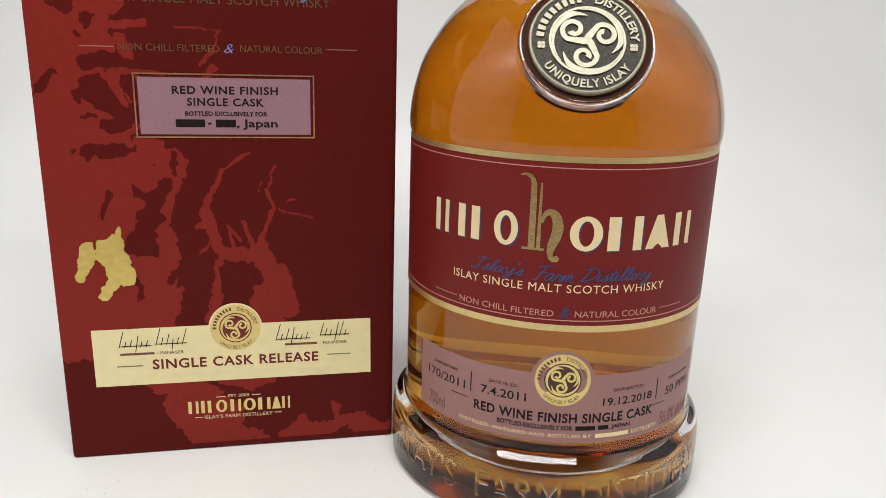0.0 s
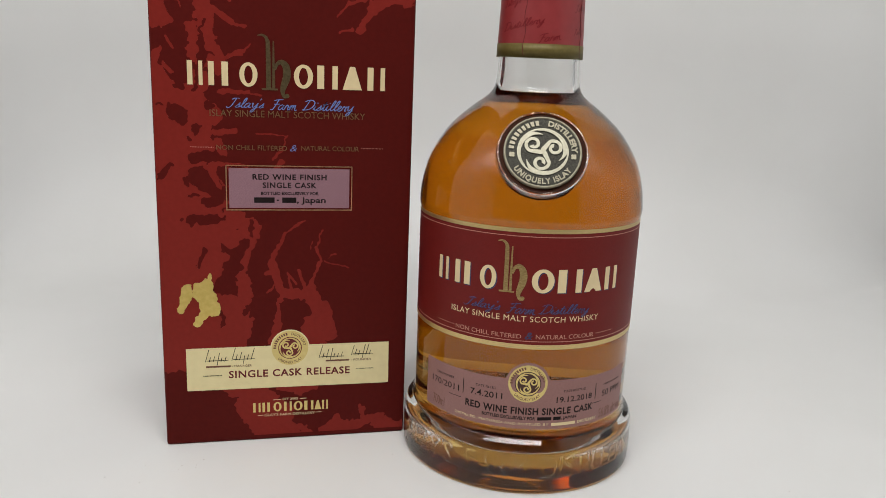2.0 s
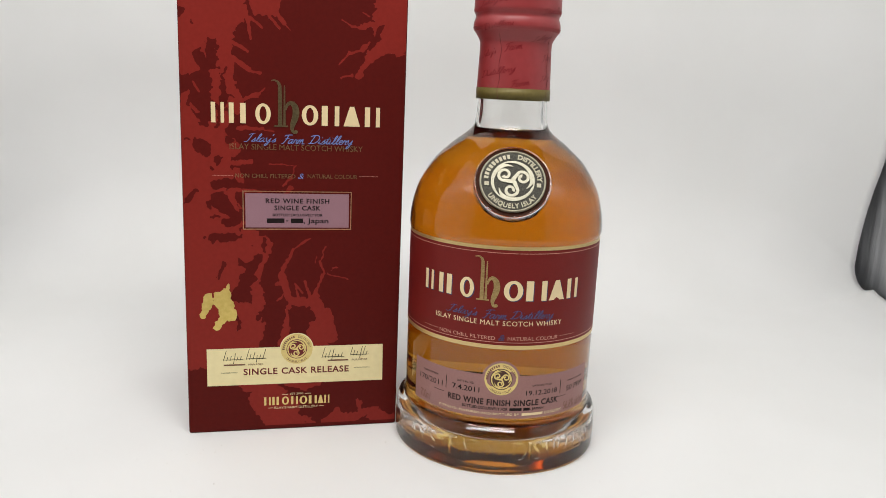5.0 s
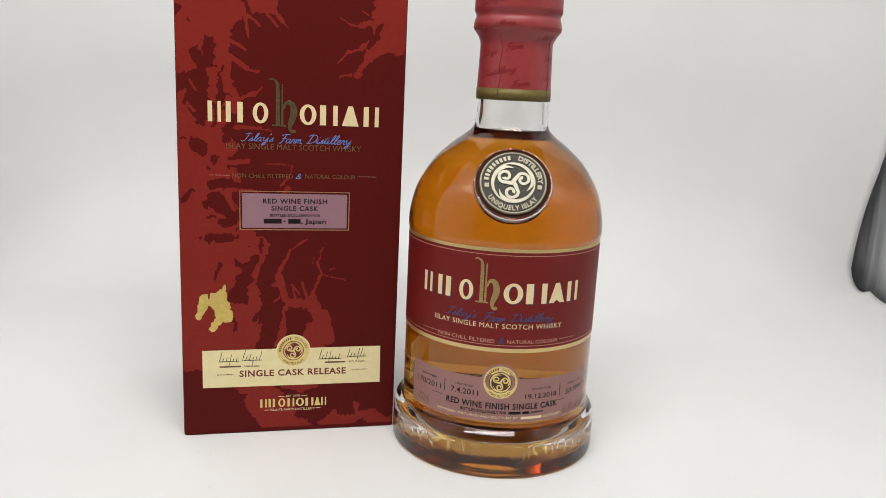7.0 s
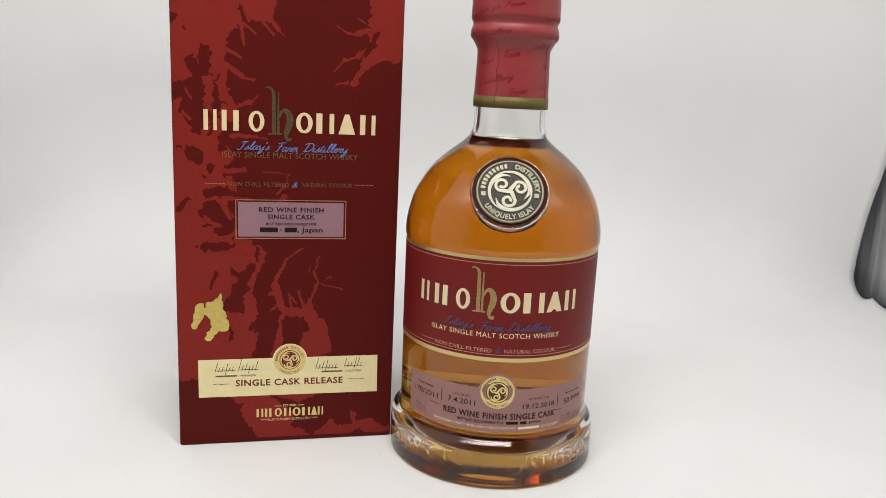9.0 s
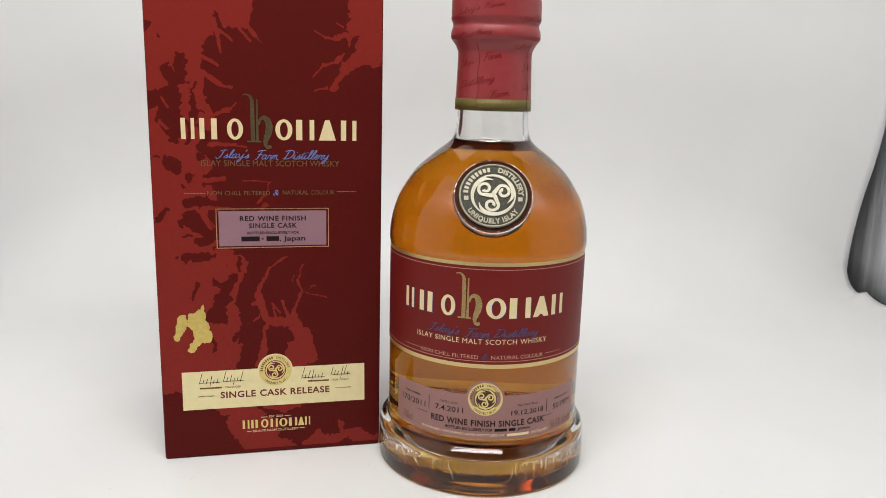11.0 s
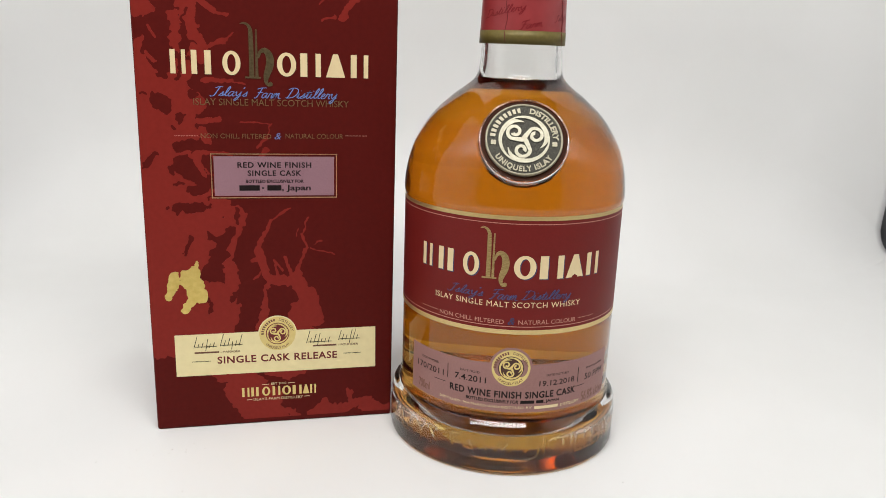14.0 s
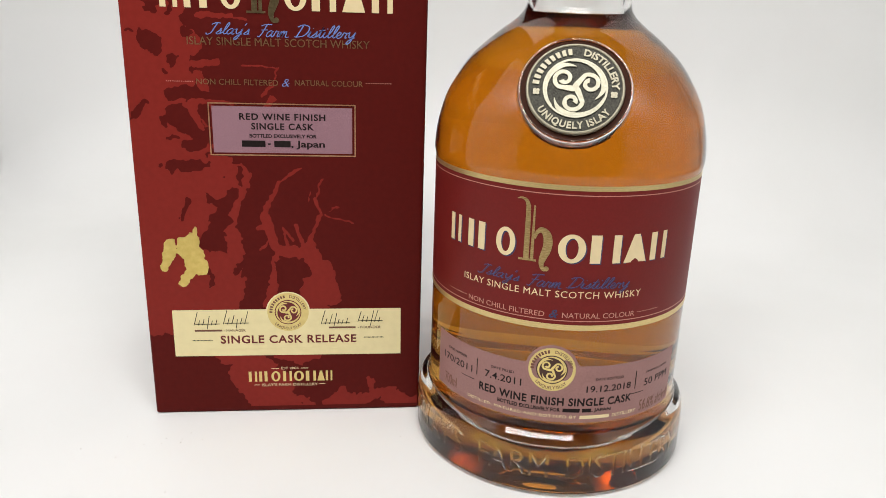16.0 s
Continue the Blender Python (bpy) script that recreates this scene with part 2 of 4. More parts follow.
def ribbon(points, widths):
    """A flat stroke along points."""
    verts = []
    for k, (x, y) in enumerate(points):
        (ax, ay), (bx, by) = points[max(k - 1, 0)], points[min(k + 1, len(points) - 1)]
        d = math.hypot(bx - ax, by - ay) or 1
        w = widths[k] / 2 if isinstance(widths, list) else widths / 2
        verts += [(x + (by - ay) / d * w, y - (bx - ax) / d * w), (x - (by - ay) / d * w, y + (bx - ax) / d * w)]
    return verts, [(2 * i, 2 * i + 2, 2 * i + 3, 2 * i + 1) for i in range(len(points) - 1)]


PEN = {                                                  # joined-up letters as pen strokes: width, then strokes
    "I": (0.85, "0.0,1.65 0.45,1.95 1.0,1.9", "0.6,1.9 0.4,0.9 0.2,0.1 -0.2,-0.1 -0.35,0.15"),
    "s": (0.66, "0,0.15 0.35,0.65 0.45,1.0 0.5,0.6 0.5,0.2 0.25,-0.02 0.02,0.12", "0.3,0 0.66,0.15"),
    "l": (0.58, "0,0.15 0.4,0.9 0.58,1.8 0.45,2.0 0.3,1.5 0.22,0.5 0.34,0.02 0.58,0.15"),
    "a": (1.0, "0.75,0.8 0.5,1.0 0.15,0.7 0.08,0.2 0.32,0.0 0.62,0.4 0.78,0.95 0.68,0.3 0.82,0.0 1.0,0.15"),
    "y": (0.95, "0,0.75 0.12,1.0 0.18,0.4 0.36,0.08 0.66,0.5 0.82,1.0 0.68,-0.2 0.42,-0.9 0.16,-0.75 0.45,-0.25 0.95,0.15"),
    "'": (0.2, "0.1,2.0 0.0,1.6"),
    "F": (1.0, "0.0,1.7 0.5,1.95 1.35,2.0", "0.7,1.95 0.5,0.9 0.2,0.0 -0.1,0.05", "0.2,1.05 1.0,1.12"),
    "r": (0.72, "0,0.15 0.18,0.98 0.3,0.82 0.55,0.85 0.48,0.3 0.56,0.0 0.72,0.15"),
    "m": (1.3, "0,0.15 0.14,0.95 0.12,0.0", "0.12,0.1 0.25,0.7 0.45,0.98 0.5,0.5 0.46,0.0", "0.46,0.1 0.6,0.7 0.82,0.98 0.86,0.4 0.92,0.0 1.3,0.05"),
    "D": (1.45, "0.5,1.9 0.35,1.0 0.15,0.05", "-0.1,1.65 0.5,2.0 1.2,1.75 1.35,1.0 0.95,0.25 0.2,0.0 -0.1,0.1"),
    "i": (0.48, "0,0.15 0.2,0.95 0.14,0.3 0.28,0.0 0.48,0.15", "0.32,1.42 0.37,1.52"),
    "t": (0.6, "0,0.15 0.3,1.0 0.4,1.7 0.3,0.8 0.26,0.2 0.4,0.0 0.6,0.15", "0.02,1.12 0.72,1.24"),
    "e": (0.68, "0,0.25 0.4,0.5 0.5,0.85 0.3,1.0 0.12,0.6 0.18,0.12 0.42,-0.02 0.68,0.15"),
    " ": (0.7,),
}


def cursive(text, pen=0.13, shear=0.3):
    """Flat pen strokes of a word in joined-up writing."""
    x, strokes = 0.0, []
    for letter in text:
        width, *lines = PEN[letter]
        for line in lines:
            points = [tuple(map(float, p.split(","))) for p in line.split()]
            points = [(x + px + shear * py, py) for px, py in points]
            strokes.append(ribbon(smooth_curve(points, 5), pen))
        x += width
    return joined(strokes)


def scaled(flat, cx, cy, r, sx=1.0):
    return [(cx + x * r * sx, cy + y * r) for x, y in flat[0]], flat[1]


def triskele():
    """Three arms that curl out of a hub inside a ring of three hooked crescents, in a unit disc."""
    bits, hub = [disc(0, 0, 0.935, 1.0, 72)], []
    for k in range(3):
        a = radians(140 + 120 * k)
        c = Vector((0.47 * math.cos(a), 0.47 * math.sin(a)))
        path, wide = [], []
        for s in range(31):
            t = s / 30
            b, r = a + radians(100 - 385 * t), 0.325 - 0.225 * t ** 0.95
            path.append((c.x + r * math.cos(b), c.y + r * math.sin(b)))
            wide.append(0.135 - 0.015 * t + (0.05 * (t - 0.85) / 0.15 if t > 0.85 else 0))
        b = a + radians(56)
        path, wide = [(0.10 * math.cos(b), 0.10 * math.sin(b))] + path, [0.19] + wide
        arm = ribbon(path, wide)
        bits.append(arm)
        hub += [arm[0][0], arm[0][1]]
        rim, thick = [], []
        for s in range(31):
            t = s / 30
            g = a + radians(82 - 132 * t)
            w = 0.02 + 0.16 * t if t < 0.8 else 0.128 * (1 - t) / 0.2 + 0.02
            r = 0.93 - w / 2 - (0.20 * (t - 0.8) / 0.2 if t > 0.8 else 0)
            rim.append((r * math.cos(g), r * math.sin(g)))
            thick.append(w)
        bits.append(ribbon(rim, thick))
    hub.sort(key=lambda p: math.atan2(p[1], p[0]))
    bits.append((hub, [tuple(range(6))]))
    return joined(bits)


def arc_text(flat, radius, middle, height, below=False):
    """Lettering bent round a circle: radius of its foot line, middle angle in degrees."""
    xs = [v[0] for v in flat[0]]
    cx, k = (max(xs) + min(xs)) / 2, height
    out = []
    for x, y in flat[0]:
        u = (x - cx) * k
        if below:
            r, a = radius - y * k, radians(middle) + u / radius
        else:
            r, a = radius + y * k, radians(middle) - u / radius
        out.append((r * math.cos(a), r * math.sin(a)))
    return out, flat[1]


def arc_bars(n, radius, a0, a1, height, gaps=()):
    """Plain bars set round a circle in place of a name."""
    bits = []
    for i in range(n):
        if i in gaps:
            continue
        m, h = a0 + (a1 - a0) * (i + 0.5) / n, (a1 - a0) / n * 0.31
        q = [(r * math.cos(radians(a)), r * math.sin(radians(a))) for a, r in ((m - h, radius), (m + h, radius), (m + h, radius + height), (m - h, radius + height))]
        bits.append((q, [(0, 1, 2, 3)] if h < 0 else [(3, 2, 1, 0)]))
    return [(v, [tuple(reversed(f)) for f in fs]) for v, fs in bits]


def value_noise(x, y, seed):
    """Smooth value noise on arrays."""
    table = np.random.RandomState(seed).rand(64, 64) * 2 - 1
    xi, yi = np.floor(x).astype(int), np.floor(y).astype(int)
    u, v = x - xi, y - yi
    u, v = u * u * (3 - 2 * u), v * v * (3 - 2 * v)
    g = lambda a, b: table[a % 64, b % 64]
    return (g(xi, yi) * (1 - u) + g(xi + 1, yi) * u) * (1 - v) + (g(xi, yi + 1) * (1 - u) + g(xi + 1, yi + 1) * u) * v


def stroke_field(x, y, strokes):
    """How deep points lie inside fat strokes (x0, y0, x1, y1, radius)."""
    best = np.full(x.shape, -1e3)
    for x0, y0, x1, y1, r in strokes:
        dx, dy = x1 - x0, y1 - y0
        t = np.clip(((x - x0) * dx + (y - y0) * dy) / (dx * dx + dy * dy + 1e-9), 0, 1)
        best = np.maximum(best, r - np.hypot(x - x0 - t * dx, y - y0 - t * dy))
    return best


def contour_faces(f, xs, ys):
    """Flat faces where the field f is above zero, cut at its edge."""
    verts, faces, grid = [], [], {}

    def corner(i, j):
        if (i, j) not in grid:
            grid[(i, j)] = len(verts)
            verts.append((xs[i], ys[j]))
        return grid[(i, j)]

    def cut(a, b):
        key = (a, b) if a < b else (b, a)
        if key not in grid:
            (i, j), (k, l) = key
            t = f[i, j] / (f[i, j] - f[k, l])
            grid[key] = len(verts)
            verts.append((xs[i] + (xs[k] - xs[i]) * t, ys[j] + (ys[l] - ys[j]) * t))
        return grid[key]

    inside = f > 0
    for i in range(len(xs) - 1):
        for j in range(len(ys) - 1):
            ring = ((i, j), (i + 1, j), (i + 1, j + 1), (i, j + 1))
            q = [inside[c] for c in ring]
            if not any(q):
                continue
            loop = []
            for c, d in zip(ring, ring[1:] + ring[:1]):
                if inside[c]:
                    loop.append(corner(*c))
                if inside[c] != inside[d]:
                    loop.append(cut(c, d))
            if len(loop) > 2:
                faces.append(loop)
    return verts, faces


# ---------------------------------------------------------------- the light box


def build_backdrop():
    """One white film that covers the floor of the box and sweeps up its back, tightest at its two edges."""
    w0, w1, back, lean, nw = -0.277, 0.516, 0.329, 0.20, 130
    columns = []
    for i in range(nw + 1):
        w = w0 + (w1 - w0) * i / nw
        u = abs((w - 0.123) / 0.393)
        radius = 0.021 + 0.085 * (1 - min(1.0, u) ** 5)
        path = [(-0.47 + (back - radius + 0.47) * k / 76, 0.0) for k in range(77)]
        path += [(back - radius + radius * math.sin(radians(a)), radius - radius * math.cos(radians(a))) for a in range(6, 85, 6)]
        d, z = path[-1]
        path += [(d - lean * h * min(1.0, h / 0.1), z + h) for h in [0.019 * k for k in range(1, 36)]]
        column = []
        for d, z in path:
            ease = max(0.0, min(1.0, (d - 0.10) / 0.15)) if z < 0.03 else 1.0
            wave = ease * (0.004 * noise.noise(Vector((w * 4.2, d * 3 + z * 3.5, 1.7))) + 0.0022 * noise.noise(Vector((w * 9, z * 7 + d * 6, 4.1))))
            lift = 0.004 * max(0.0, u - 0.93) / 0.07 * (1 if z < 0.05 else 0.4)
            lift += 0.0045 * math.exp(-((d - 0.296 + 0.55 * (w1 - w)) / 0.008) ** 2) * max(0.0, 1 - (w1 - w) / 0.09)      # a soft fold running out of the corner
            fall = max(0.0, 1 - z / 0.06)
            column.append(box_place(w, d - wave * min(1.0, z / 0.02), z + (max(0, wave) * 0.6 + lift) * fall))
        columns.append(column)
    rows = len(columns[0])
    verts = [columns[i][k] for k in range(rows) for i in range(nw + 1)]
    faces = [(k * (nw + 1) + i, k * (nw + 1) + i + 1, (k + 1) * (nw + 1) + i + 1, (k + 1) * (nw + 1) + i) for k in range(rows - 1) for i in range(nw)]
    ob = mesh_object("backdrop", (verts, faces), SHEET, None, "white film backdrop sweeping from the floor up the back of a light box", True)
    sol = ob.modifiers.new("thickness", "SOLIDIFY")
    sol.thickness, sol.offset = 0.0012, -1
    return tagged(ob, category="backdrop", kind="structure")


def build_slab(name, corners, depth, mat, label, category, rumple=0.0):
    """A panel with thickness from four corners; depth runs along its back."""
    n = 24 if rumple else 1
    a, b, c, d = [Vector(v) for v in corners]
    nrm = (b - a).cross(d - a).normalized()
    verts, faces = [], []
    for j in range(n + 1):
        for i in range(n + 1):
            p = (a * (1 - i / n) + b * (i / n)) * (1 - j / n) + (d * (1 - i / n) + c * (i / n)) * (j / n)
            verts.append(p + nrm * rumple * noise.noise(Vector((i * 0.55, j * 0.16, depth * 90))))
    m = len(verts)
    verts += [v - nrm * depth for v in verts]
    for j in range(n):
        for i in range(n):
            k = j * (n + 1) + i
            faces += [(k, k + 1, k + n + 2, k + n + 1), (m + k, m + k + n + 1, m + k + n + 2, m + k + 1)]
    rim = [*range(n), *[n + j * (n + 1) for j in range(n)], *[(n + 1) * (n + 1) - 1 - i for i in range(n)], *[(n - j) * (n + 1) for j in range(n)]]
    faces += [(x, x + m, y + m, y) for x, y in zip(rim, rim[1:] + rim[:1])]
    ob = mesh_object(name, (verts, faces), mat, None, label, bool(rumple))
    return tagged(ob, category=category, kind="structure")


build_backdrop()
B = box_place
build_slab("wall_right", (B(BOX_W1, BOX_D1, -0.004), B(BOX_W1, BOX_D0, -0.004), B(BOX_W1, BOX_D0, BOX_H), B(BOX_W1, BOX_D1, BOX_H)), 0.006, REFLECTOR,
           "silver reflective fabric side wall of the light box", "wall", 0.006)
build_slab("wall_left", (B(BOX_W0, BOX_D0, -0.004), B(BOX_W0, BOX_D1, -0.004), B(BOX_W0, BOX_D1, BOX_H), B(BOX_W0, BOX_D0, BOX_H)), 0.006, REFLECTOR,
           "silver reflective fabric side wall of the light box", "wall", 0.006)
build_slab("wall_back", (B(BOX_W0, BOX_D1, -0.004), B(BOX_W1, BOX_D1, -0.004), B(BOX_W1, BOX_D1, BOX_H), B(BOX_W0, BOX_D1, BOX_H)), 0.006, REFLECTOR,
           "silver reflective fabric back wall behind the backdrop", "wall", 0.004)
# unseen top, kept dark so that the bottle's shoulder reflects little light
build_slab("ceiling", (B(BOX_W0, BOX_D1, BOX_H), B(BOX_W1, BOX_D1, BOX_H), B(BOX_W1, BOX_D0, BOX_H), B(BOX_W0, BOX_D0, BOX_H)), 0.006, DARK_CLOTH,
           "unseen dark grey fabric top of the light box, dark to dim reflections in the bottle", "ceiling", 0.003)
build_slab("floor", (B(BOX_W0, BOX_D0, -0.003), B(BOX_W1, BOX_D0, -0.003), B(BOX_W1, BOX_D1, -0.003), B(BOX_W0, BOX_D1, -0.003)), 0.006, REFLECTOR,
           "silver reflective fabric bottom of the light box", "floor")
build_slab("table_top", (B(-0.8, -0.75, -0.012), B(1.0, -0.75, -0.012), B(1.0, 0.7, -0.012), B(-0.8, 0.7, -0.012)), 0.03, TABLE_WOOD,
           "plain wooden table top under the light box", "table")
for nm, w0, d0, w1, d1 in (("wall_north", -1.6, 1.6, 1.8, 1.6), ("wall_east", 1.8, 1.6, 1.8, -1.6), ("wall_south", 1.8, -1.6, -1.6, -1.6), ("wall_west", -1.6, -1.6, -1.6, 1.6)):
    build_slab(nm, (B(w0, d0, -0.75), B(w1, d1, -0.75), B(w1, d1, 1.65), B(w0, d0, 1.65)), 0.1, WALL_PAINT, "plain painted room wall", "wall")

# ---------------------------------------------------------------- the carton

FOOT = 0.002                       # lifts the prints to fit the camera's view; the rounded lower fold lies below


def on_carton(x, z, h=0.0):
    return x / 1000, -h / 1000, z / 1000 + FOOT


def land_map():
    """A printed coast map in a lighter red: open water on the west, with islands, sea lochs and rivers cut in the dark land."""
    xs, ys = np.arange(-0.2, 99.6, 0.34), np.arange(0.3, 219.5, 0.34)
    x, y = np.meshgrid(xs, ys, indexing="ij")
    wx = x + 0.9 * value_noise(x / 6, y / 6, 3) + 0.7 * value_noise(x / 2.4, y / 2.4, 4) + 0.5 * value_noise(x / 1.1, y / 1.1, 11)
    wy = y + 0.9 * value_noise(x / 6, y / 6, 5) + 0.7 * value_noise(x / 2.4, y / 2.4, 6) + 0.5 * value_noise(x / 1.1, y / 1.1, 12)
    minch = [(2, 222, 3, 176, 8), (14, 218, 14, 198, 14), (33, 220, 36, 204, 8), (19.7, 194.4, 8, 195, 8.8), (19.4, 190, 19.2, 174.3, 3.6), (6.7, 184.2, 3.1, 175.8, 4.8), (19.2, 174.3, 20.9, 162.3, 2.8),
             (15.3, 169.3, 14.7, 157.2, 1.5), (21.4, 163.6, 24.3, 158.3, 2.1), (20.9, 156.2, 24.7, 153.4, 2.6), (16.7, 149.9, 8.7, 141, 3.9), (3.6, 148.2, 1.6, 118.3, 6), (15.4, 137.5, 13.3, 126.1, 6.6),
             (20.2, 137.6, 22.1, 135.2, 2.8), (33.8, 197.6, 39.3, 198, 3.2), (1.5, 159, 0.9, 151.7, 1.8), (14, 124, 8, 114.5, 8)]
    west = [(2, 120, 2, 40, 9), (10, 101, 9, 44, 13), (17, 118, 22, 113, 6), (24, 92, 30, 91, 6.5), (33.9, 91.8, 27, 88, 4.6), (33.6, 86, 32.2, 62, 2.9), (27, 58.6, 30.7, 50, 5.2), (30.1, 45.3, 17.6, 41, 7),
            (46.8, 64.6, 42.7, 43, 2.2), (37.2, 92, 34.8, 83.7, 1.8), (20, 104, 14, 99, 6), (27, 108, 24, 104, 4), (22, 78, 18, 60, 5)]
    firth = [(46.8, 63.5, 56, 63.4, 2.6), (41.1, 50.3, 42.9, 60, 2.3), (58.6, 65.3, 62.7, 52.6, 2.8), (64, 56.8, 66, 46.2, 4.2), (58.7, 49.8, 60.2, 41.2, 4.2), (60, 38, 56, 24, 6), (28.5, 25.2, 47, 9.8, 5.4),
             (39, 10.2, 50.5, -2.3, 5.9), (55.1, 3, 61.2, -2.8, 1.9), (46.9, 24.4, 55, 21.2, 3.9), (19.4, 25.5, 27.2, 20.9, 2.3), (31.1, 15, 39, 0.8, 3.4), (77.2, 2.9, 89.7, 6.2, 2.3), (82.1, 7.5, 81.2, 9.7, 1.5),
             (88, 2, 101, 0.5, 3), (66.2, 0.5, 74.5, 2, 3.2), (67.5, 4.3, 71, 5.7, 1.9)]
    east = [(92.7, 220, 92.6, 189.4, 8.2), (94, 206.6, 88.4, 198.8, 4.6), (85.3, 193.8, 79.2, 191.8, 1.2), (90.2, 184.3, 83.4, 178.8, 3.0), (97, 190, 97, 185, 5), (83.4, 178, 78.7, 172.8, 1.7), (78.2, 171, 76.7, 170.4, 0.9), (79.7, 182.2, 82.5, 184.6, 1.2)]
    skye = [(7.7, 176.7, 10.7, 171.4, 2.3), (10.7, 171.4, 11.3, 152.9, 2.3), (2.1, 165.5, 7.4, 160.5, 2.3), (6.6, 152.7, 10.3, 148.9, 2.4), (8.3, 146.4, 10.9, 146, 0.8), (18.9, 171.4, 17.7, 165.3, 0.5), (17.1, 162.9, 17.3, 159, 1.1),
            (16.6, 158.5, 15.2, 145.7, 0.8), (0.8, 194.9, -0.2, 194, 1.8), (5.7, 190.7, 6.1, 190.2, 0.6), (6.5, 137.7, 10, 135.1, 2.4), (14.8, 131.2, 15, 130.2, 1.6), (11.8, 126.8, 12.5, 126.6, 0.6), (20.7, 143.4, 24.6, 146, 1.9),
            (19.7, 139.6, 20.2, 138.9, 1.5), (26.4, 188.2, 26.9, 184, 2.1), (29.3, 191.9, 29.8, 190.8, 1.4), (1.3, 139.3, 3, 139.1, 0.5)]
    mull = [(14.1, 119.6, 25.9, 120.5, 2.2), (25.5, 120.5, 28.9, 121.8, 2), (1.1, 112.2, 5.7, 116.4, 1.2), (15.3, 112.5, 20.9, 107.9, 3.7), (11.1, 110.2, 11.9, 108.6, 1.1), (11.9, 105, 15.1, 104.8, 0.7), (24.1, 114.4, 27, 110.2, 2.2),
            (18.1, 101.3, 24.7, 104.4, 2.1), (24, 106, 29, 104, 2.2), (11.9, 94.1, 21.8, 95.2, 1.7), (21.8, 95.2, 25.2, 96, 0.8), (8.1, 95.3, 8.3, 94.9, 0.7), (14.5, 76.7, 17.2, 82.6, 0.9), (32.2, 84.9, 25.8, 75.9, 2.2)]
    jura = [(28.8, 74.6, 22, 65.9, 2.7), (35.8, 81.2, 33.8, 74.4, 1), (37.8, 74.3, 38.9, 65.6, 3.7), (43.2, 69, 37.2, 41.8, 4.1), (32.7, 58.4, 32.2, 55.8, 0.8), (35, 94.8, 35.8, 87.7, 0.7), (50.1, 56.8, 50.8, 44.8, 3.8),
            (32.3, 86.8, 32.6, 85.7, 0.8), (30.6, 91.4, 31, 91.2, 0.4), (37.9, 86.7, 38.6, 77, 0.9), (26, 100.7, 26.2, 99.2, 0.9), (89.4, 193.6, 86.5, 188, 0.9), (86.5, 188, 83, 182.9, 1.4), (96.6, 178.8, 101.4, 181, 2)]
    f = stroke_field(wx, wy, minch + west + firth + east)
    f += 0.45 * value_noise((x + 1.5 * y) / 5.0, (1.5 * x - y) / 1.5, 8) + 0.4 * value_noise(x / 1.7, y / 1.7, 17) + 0.3 * value_noise(x / 0.8, y / 0.8, 9)
    f = np.minimum(f, -stroke_field(wx, wy, skye + mull + jura) + 0.25 * value_noise(x / 0.9, y / 0.9, 15))
    fjords = [(28.4, 195.4, 29.5, 189.1, 0.9), (29.5, 189.1, 30.2, 184.2, 0.5), (30.2, 193.2, 35.2, 189.2, 0.6), (37.4, 195.1, 42.7, 189.2, 0.6), (40.3, 196.9, 44.6, 191.7, 0.9), (44.6, 191.7, 47.5, 188.6, 0.3), (21.9, 182.8, 28.3, 179.3, 0.7),
              (22.5, 175.7, 29.6, 170.7, 1.1), (29.6, 170, 34.2, 170, 0.6), (25.2, 157.4, 32.5, 160.2, 0.7), (32.5, 159.7, 36.6, 162.6, 0.5), (23.9, 145, 34.9, 145.4, 0.8), (34.9, 144.9, 39.8, 144.1, 0.3), (22.1, 129.4, 29.9, 130.1, 1.1),
              (23, 126.4, 24.9, 121.8, 1.5), (37.4, 129.3, 49.9, 128.5, 0.3), (49.9, 128.5, 47.9, 123.8, 0.35), (44.4, 119.1, 47.9, 123.8, 0.6)]
    rivers = [(57, 94, 48.7, 89.2, 0.45), (48.7, 89.2, 45.2, 82.2, 0.85), (45.2, 82.2, 43.1, 77.8, 0.9), (43.4, 76.6, 46.5, 65.5, 1.7), (41.1, 71.9, 44.7, 72.9, 0.8), (63.8, 90.3, 61, 83.7, 0.35), (61, 83.7, 63.4, 77.1, 0.5),
              (63.4, 77.1, 74.4, 74.6, 0.3), (69.2, 80.7, 64, 77.1, 0.25), (62.4, 76.3, 58.8, 66.7, 0.8), (49.4, 72.3, 52.8, 67.9, 0.5), (49.9, 70.1, 51, 65.4, 0.5), (54, 73.6, 56.2, 66.7, 0.7), (59.4, 85.9, 58.9, 82.7, 0.3)]
    straits = [(19.9, 114.2, 23.3, 108.3, 0.9), (17.8, 97.6, 23.2, 99.2, 0.7), (25.6, 117.5, 34.1, 116.4, 0.7), (47.6, 118.3, 45.3, 115.3, 1.0), (41.6, 63.7, 46.3, 71.1, 0.35), (79.2, 191.8, 73.7, 192.4, 0.6), (73.7, 192.4, 69.9, 194.8, 0.35),
               (82.1, 197, 79.3, 198.3, 0.4), (75.2, 170.3, 70.1, 169.1, 0.6), (69.5, 174.8, 74, 180.4, 0.45), (74, 180.4, 79.5, 182.2, 0.7), (98.9, 181.1, 95.5, 180.4, 0.4), (5.2, 165, 7.6, 160.6, 0.5), (3.6, 155.4, 6.8, 151.8, 0.7)]
    bend = 0.5 * value_noise(x / 2.6, y / 2.6, 13) + 0.3 * value_noise(x / 1.2, y / 1.2, 16)
